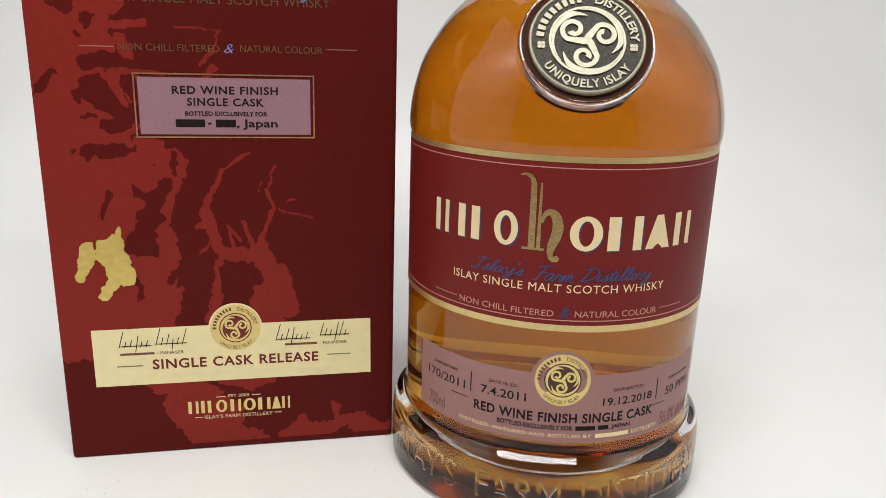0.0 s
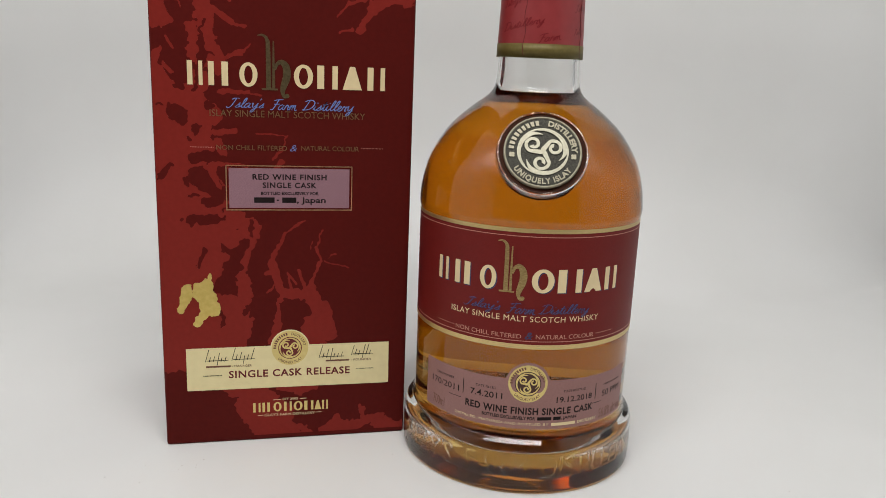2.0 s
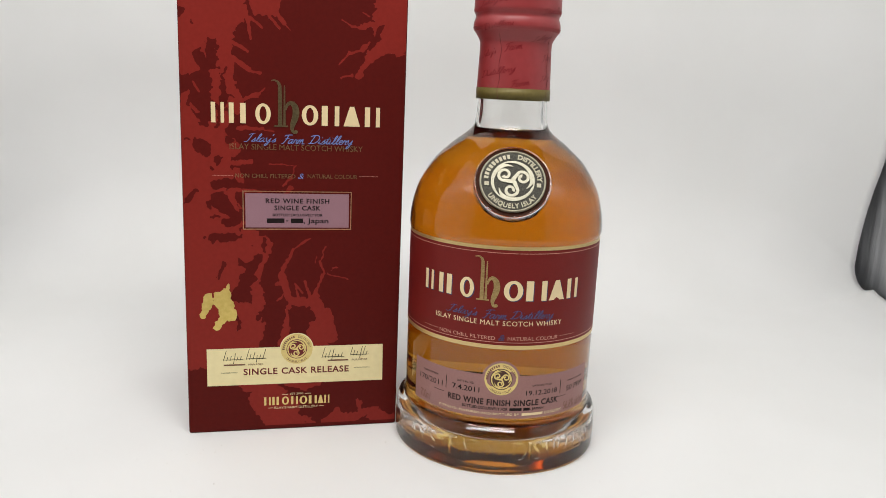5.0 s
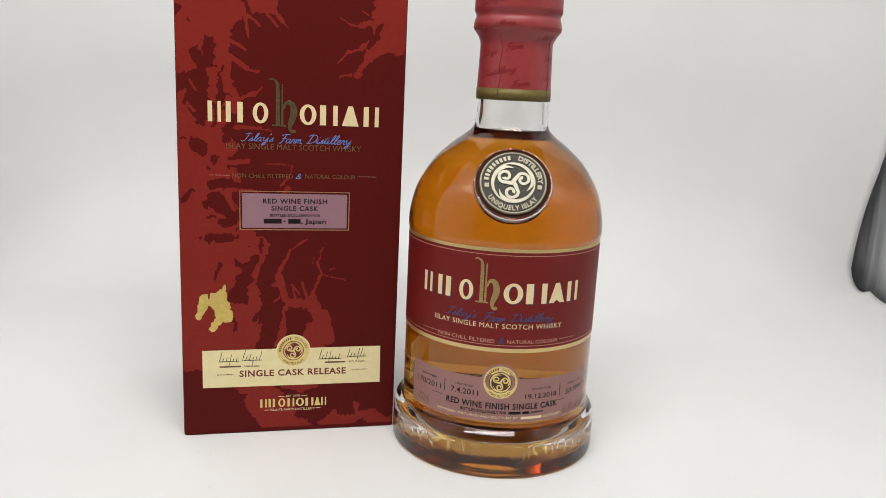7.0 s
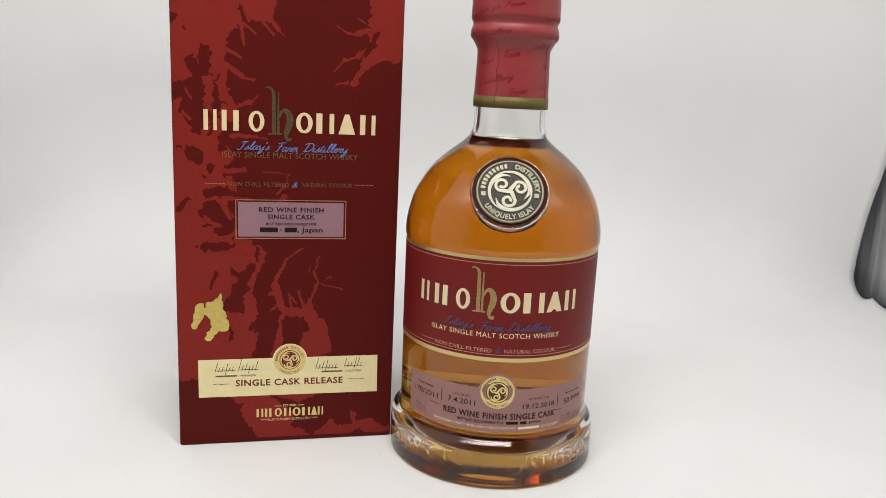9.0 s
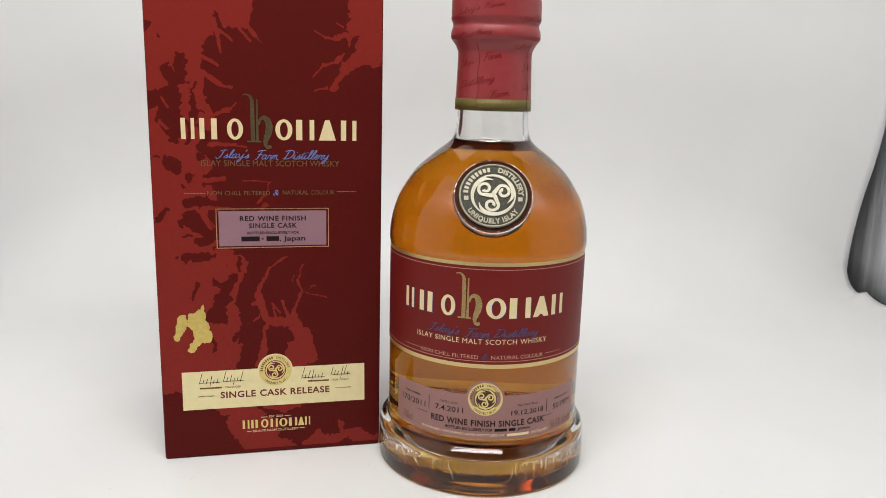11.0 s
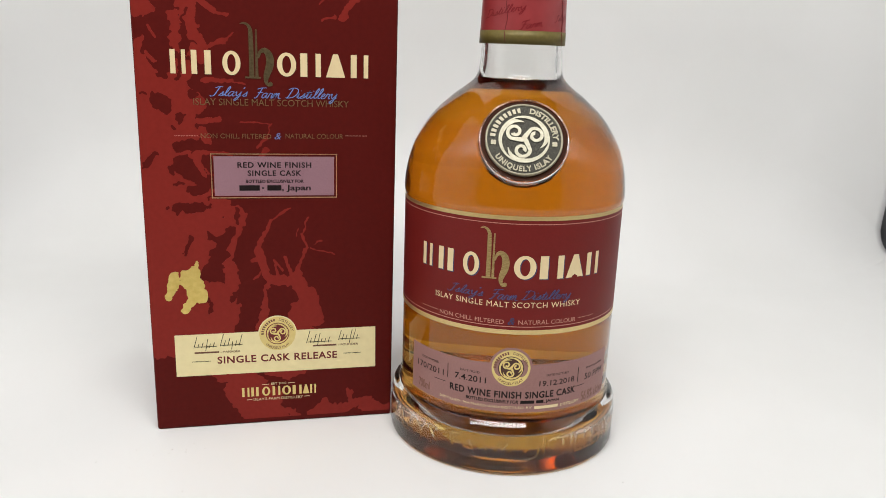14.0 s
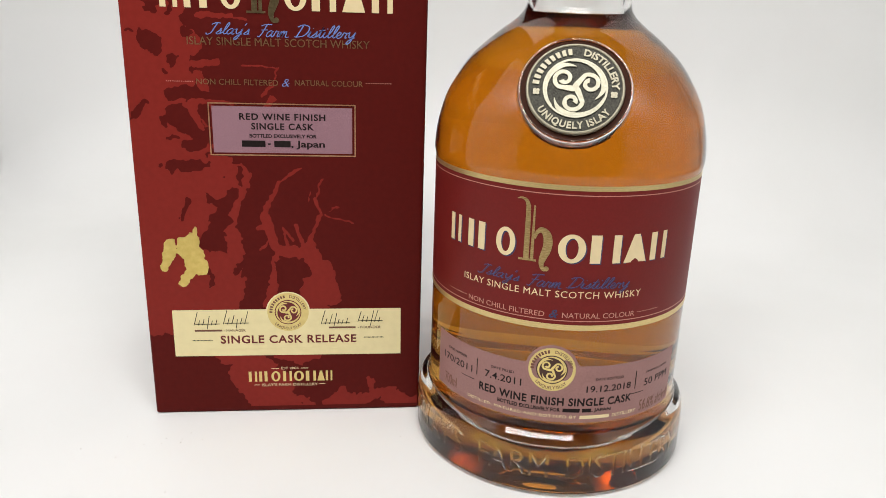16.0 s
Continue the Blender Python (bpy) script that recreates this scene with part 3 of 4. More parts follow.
    f = np.maximum(f, stroke_field(x + bend, y - bend, fjords + rivers + straits) + 0.22 * value_noise(x / 1.0, y / 1.0, 14))
    return contour_faces(f, xs, ys)


def island():
    """An island's outline in gold foil."""
    xs, ys = np.arange(3, 26, 0.25), np.arange(46, 75, 0.25)
    x, y = np.meshgrid(xs, ys, indexing="ij")
    body = [(18.6, 71.8, 18.2, 69.5, 0.7), (17.2, 69.4, 15.6, 66.8, 1.3), (17.2, 67.0, 16.0, 62.6, 3.0), (18.4, 62.5, 18.9, 57.6, 3.0), (20.6, 59.5, 21.2, 56.2, 1.5), (17.2, 56.4, 15.6, 54.8, 1.7),
            (14.2, 53.2, 13.3, 51.4, 1.5), (13.8, 66.4, 14.4, 63.6, 2.3), (12.6, 65.2, 11.0, 64.4, 1.6), (10.0, 66.2, 8.9, 62.0, 2.1), (8.7, 61.8, 7.1, 57.6, 1.55), (15.4, 61.5, 16.0, 58.0, 1.6)]
    cuts = [(11.9, 69.0, 11.9, 64.9, 0.25), (11.4, 55.4, 12.1, 60.3, 1.5), (13.0, 56.4, 12.9, 58.4, 0.9)]
    f = np.minimum(stroke_field(x, y, body), -stroke_field(x, y, cuts))
    f += 0.34 * value_noise(x / 1.6, y / 1.6, 21) + 0.3 * value_noise(x / 0.7, y / 0.7, 22)
    return contour_faces(f, xs, ys)


def h_mark(x0, x1, y0, y1):
    """The tall gold mark: a stem with a flag and a hooked leg."""
    aspect = 0.506
    flag = smooth_curve([(0.01, 0.975), (0.13, 0.985), (0.25, 0.955), (0.31, 0.89)], 5)
    stems = [ribbon([(x * aspect, y) for x, y in flag] + [(0.32 * aspect, 0.72), (0.325 * aspect, 0.165)], [0.012 + 0.0032 * k for k in range(len(flag))] + [0.068, 0.074]),
             ribbon([(0.475 * aspect, 0.90), (0.475 * aspect, 0.165)], [0.022, 0.046])]
    foot = bar(0.12 * aspect, 0.60 * aspect, 0.145, 0.172, 1)
    curve = smooth_curve([(0.52, 0.46), (0.58, 0.55), (0.70, 0.585), (0.83, 0.53), (0.875, 0.42), (0.84, 0.31), (0.77, 0.21), (0.74, 0.12), (0.79, 0.05), (0.87, 0.045)], 5)
    thick = np.interp(np.linspace(0, 9, len(curve)), range(10), [0.03, 0.05, 0.075, 0.105, 0.12, 0.115, 0.095, 0.065, 0.04, 0.03])
    leg = ribbon([(x * aspect, y) for x, y in curve], [float(w) for w in thick])
    ball = disc(0.875 * aspect, 0.062, 0, 0.034, 20)
    return [([(x0 + (x1 - x0) * x / aspect, y0 + (y1 - y0) * y) for x, y in b[0]], b[1]) for b in (*stems, foot, leg, ball)]


def brand_shapes(spans, y0, y1, sx=1.0):
    """A brand's name as plain shapes: bars, rings and wedges. Each span is (from, to, kind)."""
    bits = []
    for a, b, kind in spans:
        w, m, h = b - a, (a + b) / 2, y1 - y0
        if kind == "bar":
            bits.append(bar(a, b, y0, y1))
        elif kind == "pair":
            bits += [bar(a, a + 0.34 * w, y0, y1), bar(b - 0.26 * w, b, y0, y1)]
        elif kind == "ring":
            n = 40
            rim = [(m + w * k * math.cos(2 * math.pi * i / n), (y0 + y1) / 2 + h * q * math.sin(2 * math.pi * i / n)) for i in range(n) for k, q in ((0.23, 0.37), (0.5, 0.51))]
            bits.append((rim, [(2 * i, 2 * i + 1, (2 * i + 3) % (2 * n), (2 * i + 2) % (2 * n)) for i in range(n)]))
        elif kind == "wedge":
            bits.append(([(a, y0), (b, y0), (m + 0.13 * w, y1), (m - 0.13 * w, y1)], [(0, 1, 2, 3)]))
    return bits


NAME_KINDS = ("pair", "bar", "bar", "ring", "ring", "pair", "wedge", "pair")


CARTON = new("whisky_carton")
tagged(CARTON, "deep red printed whisky carton with gold foil and coast map", "carton")


def build_carton():
    bm = bmesh.new()
    bmesh.ops.create_cube(bm, size=1.0)
    for v in bm.verts:
        v.co = Vector(((v.co.x + 0.5) * 0.1006 - 0.0006, (v.co.y + 0.5) * 0.1, (v.co.z + 0.5) * 0.224))
    bmesh.ops.bevel(bm, geom=bm.edges[:], offset=0.0011, segments=3, affect="EDGES", profile=0.5)
    geo = [v.co.copy() for v in bm.verts], [[v.index for v in f.verts] for f in bm.faces]
    bm.free()
    body = part("carton_body", geo, CARD_DARK, CARTON, "dark red card box with softly folded edges")

    def ink(name, flat, mat, parent=CARTON, h=0.02, label="", foil=0.05):
        return part(name, mapped(raised(*flat, h, h + foil), on_carton), mat, parent, label)

    def words(name, text, x0, x1, z0, z1, mat, parent=CARTON, bold=0.0, shear=0.0, h=0.02, space=1.0):
        return ink(name, fitted(glyphs(text, bold, shear, space), x0, x1, z0, z1), mat, parent, h)

    ink("map_print", land_map(), CARD_LIGHT, CARTON, 0.004, "lighter red varnished coast map", 0.03)
    ink("island_foil", island(), GOLD_DEEP, CARTON, 0.04, "crinkled gold foil island", 0.16)

    # the name as plain blocks with the tall mark between
    for flat in brand_shapes([(a, b, k) for (a, b), k in zip(((12.6, 18.2), (20.3, 22.4), (25.2, 27.6), (31.8, 38.6), (52.4, 59.8), (61.4, 69.4), (71.4, 79.0), (81.2, 88.2)), NAME_KINDS)], 147.3, 156.3):
        ink("brand_shape", flat, CREAM_INK, CARTON, 0.05, "cream foil shape", 0.12)
    mark = [mapped(raised(*flat, 0.05, 0.14 + 0.03 * k), on_carton) for k, flat in enumerate(h_mark(38.6, 51.4, 142.6, 167.2))]
    part("tall_mark", joined(mark), GOLD_DULL, CARTON, "dull gold foil mark")
    for text, x0, x1, z0, z1 in (("Islay's", 26.6, 41.0, 137.4, 143.0), ("Farm", 43.2, 53.6, 138.5, 142.8), ("Distillery", 55.4, 76.0, 136.9, 143.0)):
        ink("script_line", fitted(cursive(text, 0.14), x0, x1, z0, z1), INK_BLUE, h=0.11)
    words("foil_line", "ISLAY SINGLE MALT SCOTCH WHISKY", 20.4, 80.5, 135.6, 138.2, FOIL_TEXT)
    words("foil_line", "NON CHILL FILTERED", 22.6, 49.6, 122.7, 124.6, FOIL_TEXT)
    words("ampersand", "&", 50.9, 53.5, 122.5, 125.0, INK_BLUE, shear=0.3, bold=-0.012)
    words("foil_line", "NATURAL COLOUR", 55.2, 78.2, 122.9, 124.8, FOIL_TEXT)
    ink("rule", joined([bar(12.8 + i * 0.6, 13.15 + i * 0.6, 123.45, 123.72) for i in range(15)]), INK_PINK)
    ink("rule", joined([bar(79.2 + i * 0.6, 79.55 + i * 0.6, 124.05, 124.32) for i in range(15)]), INK_PINK)

    # the mauve panel with its foil frame
    panel = ink("mauve_panel", bar(27.0, 74.5, 99.6, 115.6), MAUVE, CARTON, 0.02, "mottled mauve panel", 0.05)
    ink("foil_frame", joined([bar(25.8, 75.7, 116.35, 116.75), bar(25.8, 75.7, 98.6, 99.0), bar(25.8, 26.2, 99.0, 116.35), bar(75.3, 75.7, 99.0, 116.35)]), COPPER, CARTON, 0.03, "thin copper-gold foil frame", 0.12)
    words("panel_text", "RED WINE FINISH", 36.1, 65.3, 111.0, 113.3, INK_DARK, panel, 0.026, h=0.08, space=1.14)
    words("panel_text", "SINGLE CASK", 40.0, 61.3, 107.7, 110.0, INK_DARK, panel, 0.026, h=0.08, space=1.14)
    words("panel_text", "BOTTLED EXCLUSIVELY FOR", 39.3, 62.2, 104.9, 106.2, INK_DARK, panel, 0.03, h=0.08)
    ink("name_bar", joined([bar(36.6, 44.6, 101.7, 103.9), bar(45.4, 46.4, 102.5, 103.0), bar(47.6, 53.2, 101.7, 103.9)]), INK_DARK, panel, 0.08)
    words("panel_text", ", Japan", 53.4, 65.0, 101.0, 104.0, INK_DARK, panel, 0.02, h=0.08)

    # the cream strip with its round seal
    strip = [(8.4, 22.0), (92.6, 22.0), (92.4, 40.9)]
    seal_x, seal_z, seal_r = 50.4, 39.6, 8.1
    a0 = math.asin((40.8 - seal_z) / seal_r)
    strip += [(seal_x + seal_r * math.cos(a), seal_z + seal_r * math.sin(a)) for a in np.linspace(a0, math.pi - a0, 28)]
    strip += [(8.4, 40.6)]
    cream = ink("cream_strip", (strip, [tuple(range(len(strip)))]), CREAM, CARTON, 0.02, "pale gold paper strip with a round seal", 0.12)
    ink("seal_ring", disc(seal_x, seal_z, 0, 7.6), SEAL_GOLD, cream, 0.15, foil=0.03)
    ink("seal_ground", disc(seal_x, seal_z, 0, 4.9, 48), INK_MAROON, cream, 0.185, foil=0.03)
    ink("seal_mark", scaled(triskele(), seal_x, seal_z, 4.55), SEAL_GOLD, cream, 0.22, foil=0.04)
    ink("seal_bars", scaled(joined(arc_bars(9, 5.75, 184, 98, 1.1)), seal_x, seal_z, 1.0), INK_BROWN, cream, 0.19, foil=0.02)
    ink("seal_text", scaled(arc_text(glyphs("DISTILLERY", 0.01), 5.75, 46, 1.55), seal_x, seal_z, 1.0), INK_BROWN, cream, 0.19, foil=0.02)
    ink("seal_text", scaled(arc_text(glyphs("UNIQUELY ISLAY", 0.01), 7.0, 270, 1.5, True), seal_x, seal_z, 1.0), INK_BROWN, cream, 0.19, foil=0.02)
    words("strip_text", "SINGLE CASK RELEASE", 25.2, 75.7, 27.0, 30.3, INK_MAROON, cream, 0.022, h=0.15, space=1.1)
    ink("rule", joined([bar(15.0 + i * 0.5, 15.32 + i * 0.5, 28.25, 28.6) for i in range(15)]), INK_DARK, cream, 0.15)
    ink("rule", joined([bar(78.6 + i * 0.5, 78.92 + i * 0.5, 28.85, 29.2) for i in range(15)]), INK_DARK, cream, 0.15)
    for x0, z0, tall in ((15.8, 34.6, (5.2, 2.0, 2.4, 3.8, 1.8, 2.2)), (26.4, 34.9, (5.6, 2.6, 3.6, 2.0, 2.4, 5.2)), (62.4, 34.6, (5.6, 2.2, 4.0, 4.4, 2.0, 1.8, 2.4)), (76.2, 35.4, (4.4, 2.6, 2.2, 4.6, 4.8, 2.0))):
        strokes = [bar(x0 + 1.55 * k, x0 + 1.55 * k + 0.26, z0 - (1.6 if k == 3 else 0), z0 + h, 1, 0.28 * h) for k, h in enumerate(tall)]
        ink("signature_bar", joined(strokes), INK_DARK, cream, 0.15)
        ink("signature_bar", bar(x0 + 0.6, x0 + 1.55 * len(tall), z0 + 0.35, z0 + 0.58, 1, 0.1), INK_DARK, cream, 0.21, foil=0.03)
    ink("name_bar", bar(16.1, 26.0, 32.05, 32.75), INK_BROWN, cream, 0.15)
    words("strip_text", "- MANAGER", 26.6, 34.6, 31.9, 32.9, INK_BROWN, cream, 0.0, h=0.15)
    ink("name_bar", bar(65.4, 75.4, 32.85, 33.55), INK_BROWN, cream, 0.15)
    words("strip_text", "- FOUNDER", 76.2, 84.9, 32.7, 33.7, INK_BROWN, cream, 0.0, h=0.15)
    words("embossed_text", "DISTILLED, MATURED AND BOTTLED BY", 21.1, 58.0, 23.8, 25.0, CREAM, cream, 0.0, h=0.15)
    ink("embossed_bar", joined([bar(59.2, 68.0, 24.0, 25.2), bar(69.2, 79.8, 24.1, 25.3)]), CREAM, cream, 0.15)

    # the foot of the front
    small = ((34.8, 37.9, "pair"), (38.7, 39.8, "bar"), (40.7, 41.8, "bar"), (43.3, 46.7, "ring"), (47.7, 51.0, "pair"), (51.8, 55.6, "ring"), (56.3, 60.2, "pair"), (60.7, 63.5, "wedge"), (63.9, 66.4, "pair"))
    for flat in brand_shapes(small, 10.9, 15.1):
        ink("brand_shape", flat, SEAL_GOLD, CARTON, 0.04, "gold foil shape", 0.1)
    words("foil_line", "EST 2005", 47.2, 53.6, 15.9, 16.9, CREAM_INK)
    ink("rule", joined([bar(43.4, 46.3, 16.1, 16.35), bar(54.4, 57.2, 16.2, 16.45), bar(36.7, 39.0, 9.3, 9.55), bar(61.4, 63.7, 9.45, 9.7)]), CREAM_INK)
    words("foil_line", "ISLAY'S FARM DISTILLERY", 39.6, 60.8, 8.8, 10.0, CREAM_INK)
    return body


build_carton()

# ---------------------------------------------------------------- the bottle

AXIS = Vector((0.14873, -0.01069, 0.0))
FRONT = math.atan2(-0.0439, -0.0109)       # the way the label faces
BODY_R = 45.25
BOTTLE = new("whisky_bottle")
BOTTLE.location = AXIS
tagged(BOTTLE, "clear glass whisky bottle filled with amber whisky, red label", "bottle")


def round_bottle(deg, z, h=0.0, radius=BODY_R):
    a, r = FRONT + radians(deg), (radius + h) / 1000
    return r * math.cos(a), r * math.sin(a), (z + 2) / 1000


def curved_panel(a0, a1, low, high, h, thick=0.08, n=96, radius=BODY_R):
    """A label bent round the bottle between two heights, each a number or a function of the angle; with its own thickness."""
    lo, hi = (low if callable(low) else lambda a: low), (high if callable(high) else lambda a: high)
    verts, faces = [], []
    for i in range(n + 1):
        a = a0 + (a1 - a0) * i / n
        for hh in (h + thick, h):
            verts += [round_bottle(a, lo(a), hh, radius), round_bottle(a, hi(a), hh, radius)]
    for i in range(n):
        k = 4 * i
        faces += [(k, k + 4, k + 5, k + 1), (k + 2, k + 3, k + 7, k + 6), (k + 1, k + 5, k + 7, k + 3), (k, k + 2, k + 6, k + 4)]
    faces += [(0, 1, 3, 2), (4 * n, 4 * n + 2, 4 * n + 3, 4 * n + 1)]
    return verts, faces


OUTER = smooth_curve([(0, 7.0), (8, 6.7), (16, 6.0), (25, 4.9), (30, 4.2), (35, 3.1), (40, 1.7), (45.2, 0.15), (46.8, 0.0), (48.7, 0.0), (49.3, 0.5), (49.55, 2.0), (49.65, 8), (49.6, 12.5), (49.45, 14.8), (49.3, 16.8), (48.85, 18.5), (48.1, 19.8), (47.2, 20.7), (46.3, 21.5), (45.92, 22.05), (45.66, 22.85), (45.5, 23.9)], 5)
OUTER += smooth_curve([(45.36, 24.4), (45.27, 25.0), (45.25, 26.0), (45.25, 31)], 3)
OUTER += [(45.25, 45), (45.25, 60), (45.25, 80), (45.25, 97)]
OUTER += smooth_curve([(45.25, 103.2), (45.55, 104.6), (45.85, 106.5), (45.7, 110), (45.2, 114), (44.1, 119), (42.0, 125.3), (38.2, 132.0), (34.0, 137.7), (29.0, 142.4), (25.0, 145.7), (21.4, 148.4), (18.9, 150.6), (17.4, 152.8), (16.7, 155.6), (16.3, 159.5), (16.1, 165)], 5)
OUTER += [(16.0, 180), (16.0, 205), (15.0, 206.5)]
INNER = [(13.8, 206.5), (13.6, 204), (13.6, 180), (13.7, 165)]
INNER += smooth_curve([(13.7, 161), (13.9, 157), (14.6, 153.4), (16.4, 150.4), (19.5, 147.8), (23.0, 145.2), (27.0, 142.0), (31.8, 137.8), (36.0, 132.2), (39.2, 125.5), (41.0, 119), (41.8, 113), (42.2, 107), (42.2, 100)], 5)
INNER += [(42.2, 80), (42.2, 50)]
INNER += smooth_curve([(42.2, 40), (42.2, 30), (42.2, 20), (42.0, 16.1), (40.8, 13.8), (38, 12.8), (33, 12.5), (25, 12.5), (14, 12.6), (0, 12.7)], 6)
LEVEL = 150.9


def build_bottle():
    neck = [p for p in INNER if p[1] > LEVEL]
    wet = [p for p in INNER if p[1] <= LEVEL]
    r_top = wet[0][0] + (neck[-1][0] - wet[0][0]) * (LEVEL - wet[0][1]) / (neck[-1][1] - wet[0][1])
    foot = [p for p in OUTER if p[1] < 24.0]
    shell = part("bottle_glass", revolve([foot[-1]] + OUTER[len(foot):] + neck + [(r_top, LEVEL)], 144), BOTTLE_GLASS, BOTTLE, "clear flint glass body and neck", True)
    base = part("glass_base", revolve(foot, 192), BOTTLE_GLASS, BOTTLE, "thick ringed base of clear glass", True)
    shell.visible_shadow = False
    wall = revolve([(r_top, LEVEL)] + wet, 144)
    top = revolve([(r_top - 0.02, LEVEL + 0.3), (r_top - 0.5, LEVEL + 0.08), (r_top - 1.3, LEVEL), (0, LEVEL)], 144)
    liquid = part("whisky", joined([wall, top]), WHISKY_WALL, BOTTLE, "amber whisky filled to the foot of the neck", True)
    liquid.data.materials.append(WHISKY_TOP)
    liquid.data.materials.append(WHISKY_LIT_HEEL)
    liquid.data.materials.append(WHISKY_LIT_FLOOR)
    liquid.data.materials.append(WHISKY_SHADED_BASE)
    liquid.data.materials.append(WHISKY_LIT_SHOULDER)
    liquid.data.materials.append(WHISKY_LIT_NECK)
    for v in liquid.data.vertices:                      # the moulded floor is slightly wavy
        if v.co.z < 0.0140:
            v.co.z += 0.00006 * noise.noise(v.co * 140)
    # tints split by height and radius paint the base's gold and dark bands
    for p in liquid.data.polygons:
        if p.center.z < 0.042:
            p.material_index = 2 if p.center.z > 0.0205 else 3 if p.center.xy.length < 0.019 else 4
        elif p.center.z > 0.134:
            # two paler steps paint the brighter light towards the neck
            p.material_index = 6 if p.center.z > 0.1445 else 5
    for p in liquid.data.polygons[len(wall[1]):]:
        p.material_index = 1

    # raised lettering and dots of the base
    def raised_words(text, a0, a1):
        flat = fitted(glyphs(text), a0, a1, 5.7, 14.4)
        return mapped(raised(*flat, 0.03, 0.55), lambda a, z, h: round_bottle(a, z, h, 49.55))

    for text, a0, a1 in (("ISLAY'S", -67, -33.5), ("FARM", -26, 1.5), ("DISTILLERY", 8, 63)):
        part("raised_lettering", raised_words(text, a0, a1), RAISED_GLASS, BOTTLE, "raised glass lettering")
    dots = [mapped(raised(*disc(a, 1.9, 0, 0.15, 8, 2.2), 0.03, 0.25), lambda a, z, h: round_bottle(a, z, h, 49.55)) for a in np.arange(-75, 76, 1.5)]
    part("raised_dots", joined(dots), RAISED_GLASS, BOTTLE, "row of tiny raised glass dots")

    # dark back label added to shade the base; strip under it seen through whisky
    part("back_label", curved_panel(118, 242, 45, 79, 0.02), LABEL_RED, BOTTLE, "deep red back label added behind the whisky to darken the base")
    part("back_strip", curved_panel(127, 233, 24.6, 44.9, 0.04), BACK_PAPER, BOTTLE, "pale back strip seen through the whisky")

    # main label
    label = part("front_label", curved_panel(-88, 88, 57.6, 100.6, 0.02, 0.10, 120), LABEL_RED, BOTTLE, "deep red paper front label")

    def stick(name, flat, mat, parent, h=0.14, foil=0.04, text=""):
        return part(name, mapped(raised(*flat, h, h + foil), round_bottle), mat, parent, text)

    def words(name, text, a0, a1, z0, z1, mat, parent, bold=0.0, shear=0.0, h=0.14, space=1.0):
        return stick(name, fitted(glyphs(text, bold, shear, space), a0, a1, z0, z1), mat, parent, h)

    for low, high in ((100.4, 101.9), (56.0, 57.8)):
        part("gold_border", curved_panel(-88, 88, low, high, 0.03, 0.14, 120), GOLD, label, "brushed gold foil border")
    for z in (99.0, 59.1):
        part("fine_line", curved_panel(-80, 80, z - 0.13, z + 0.13, 0.1, 0.05, 120), INK_PINK, label)
    spans = ((-51.8, -45.0), (-40.5, -37.6), (-35.0, -31.8), (-26.4, -18.2)), ((-1.6, 9.0), (10.8, 22.8), (24.4, 34.4), (36.4, 44.6))
    for flat in brand_shapes([(a, b, k) for (a, b), k in zip(spans[0] + spans[1], NAME_KINDS)], 78.1, 87.0):
        stick("brand_shade", ([(x + 0.5, y - 0.35) for x, y in flat[0]], flat[1]), INK_NAVY, label, 0.13, 0.03, "navy shade line")
        stick("brand_shape", flat, CREAM_INK, label, 0.17, 0.10, "cream foil shape")
    mark = [mapped(raised(*flat, 0.15, 0.24 + 0.03 * k), round_bottle) for k, flat in enumerate(h_mark(-18.4, -3.6, 74.2, 97.3))]
    part("tall_mark", joined(mark), GOLD_BRUSHED, label, "brushed gold foil mark")
    for text, a0, a1, z0, z1 in (("Islay's", -34.4, -15.6, 68.8, 74.0), ("Farm", -12.6, 1.0, 69.6, 73.8), ("Distillery", 2.6, 28.0, 68.4, 73.8)):
        stick("script_shade", fitted(cursive(text, 0.08), a0 + 0.3, a1 + 0.3, z0 - 0.2, z1 - 0.2), INK_NAVY, label, 0.25, 0.02)
        stick("script_line", fitted(cursive(text, 0.075), a0, a1, z0, z1), INK_SCRIPT, label, 0.29, 0.03)
    words("foil_line", "ISLAY SINGLE MALT SCOTCH WHISKY", -41.8, 34.0, 66.7, 68.9, CREAM_INK, label, 0.0, space=1.1)
    words("label_text", "NON CHILL FILTERED", -38.7, -4.8, 60.0, 61.7, INK_PINK, label)
    words("ampersand", "&", -3.0, 0.6, 59.8, 62.6, INK_NAVY, label, 0.01, 0.3)
    words("label_text", "NATURAL COLOUR", 2.1, 32.1, 60.1, 61.8, INK_PINK, label)
    for a in (-51.0, 33.6):
        stick("rule", joined([bar(a + i * 0.75, a + 0.45 + i * 0.75, 61.05, 61.3) for i in range(15)]), INK_PINK, label)

    # lower label with the seal
    seal_r = 8.45

    def crest(a):
        u = math.radians(a) * BODY_R
        return max(43.7, 42.1 + math.sqrt(max(0.0, seal_r ** 2 - u * u)))

    cask = part("cask_label", curved_panel(-59, 63, 23.5, crest, 0.02, 0.10, 180), MAUVE_CLEAR, BOTTLE, "mauve paper cask label with a round gold seal")
    k = 1 / math.radians(1) / BODY_R             # millimetres to degrees
    stick("seal", disc(0, 42.1, 0, 7.5, 64, k), SEAL_GOLD, cask, 0.14, 0.05)
    stick("seal_ring", disc(0, 42.1, 7.25, 7.5, 64, k), GOLD, cask, 0.2, 0.03)
    stick("seal_ground", disc(0, 42.1, 0, 4.95, 48, k), SEAL_BROWN, cask, 0.2, 0.02)
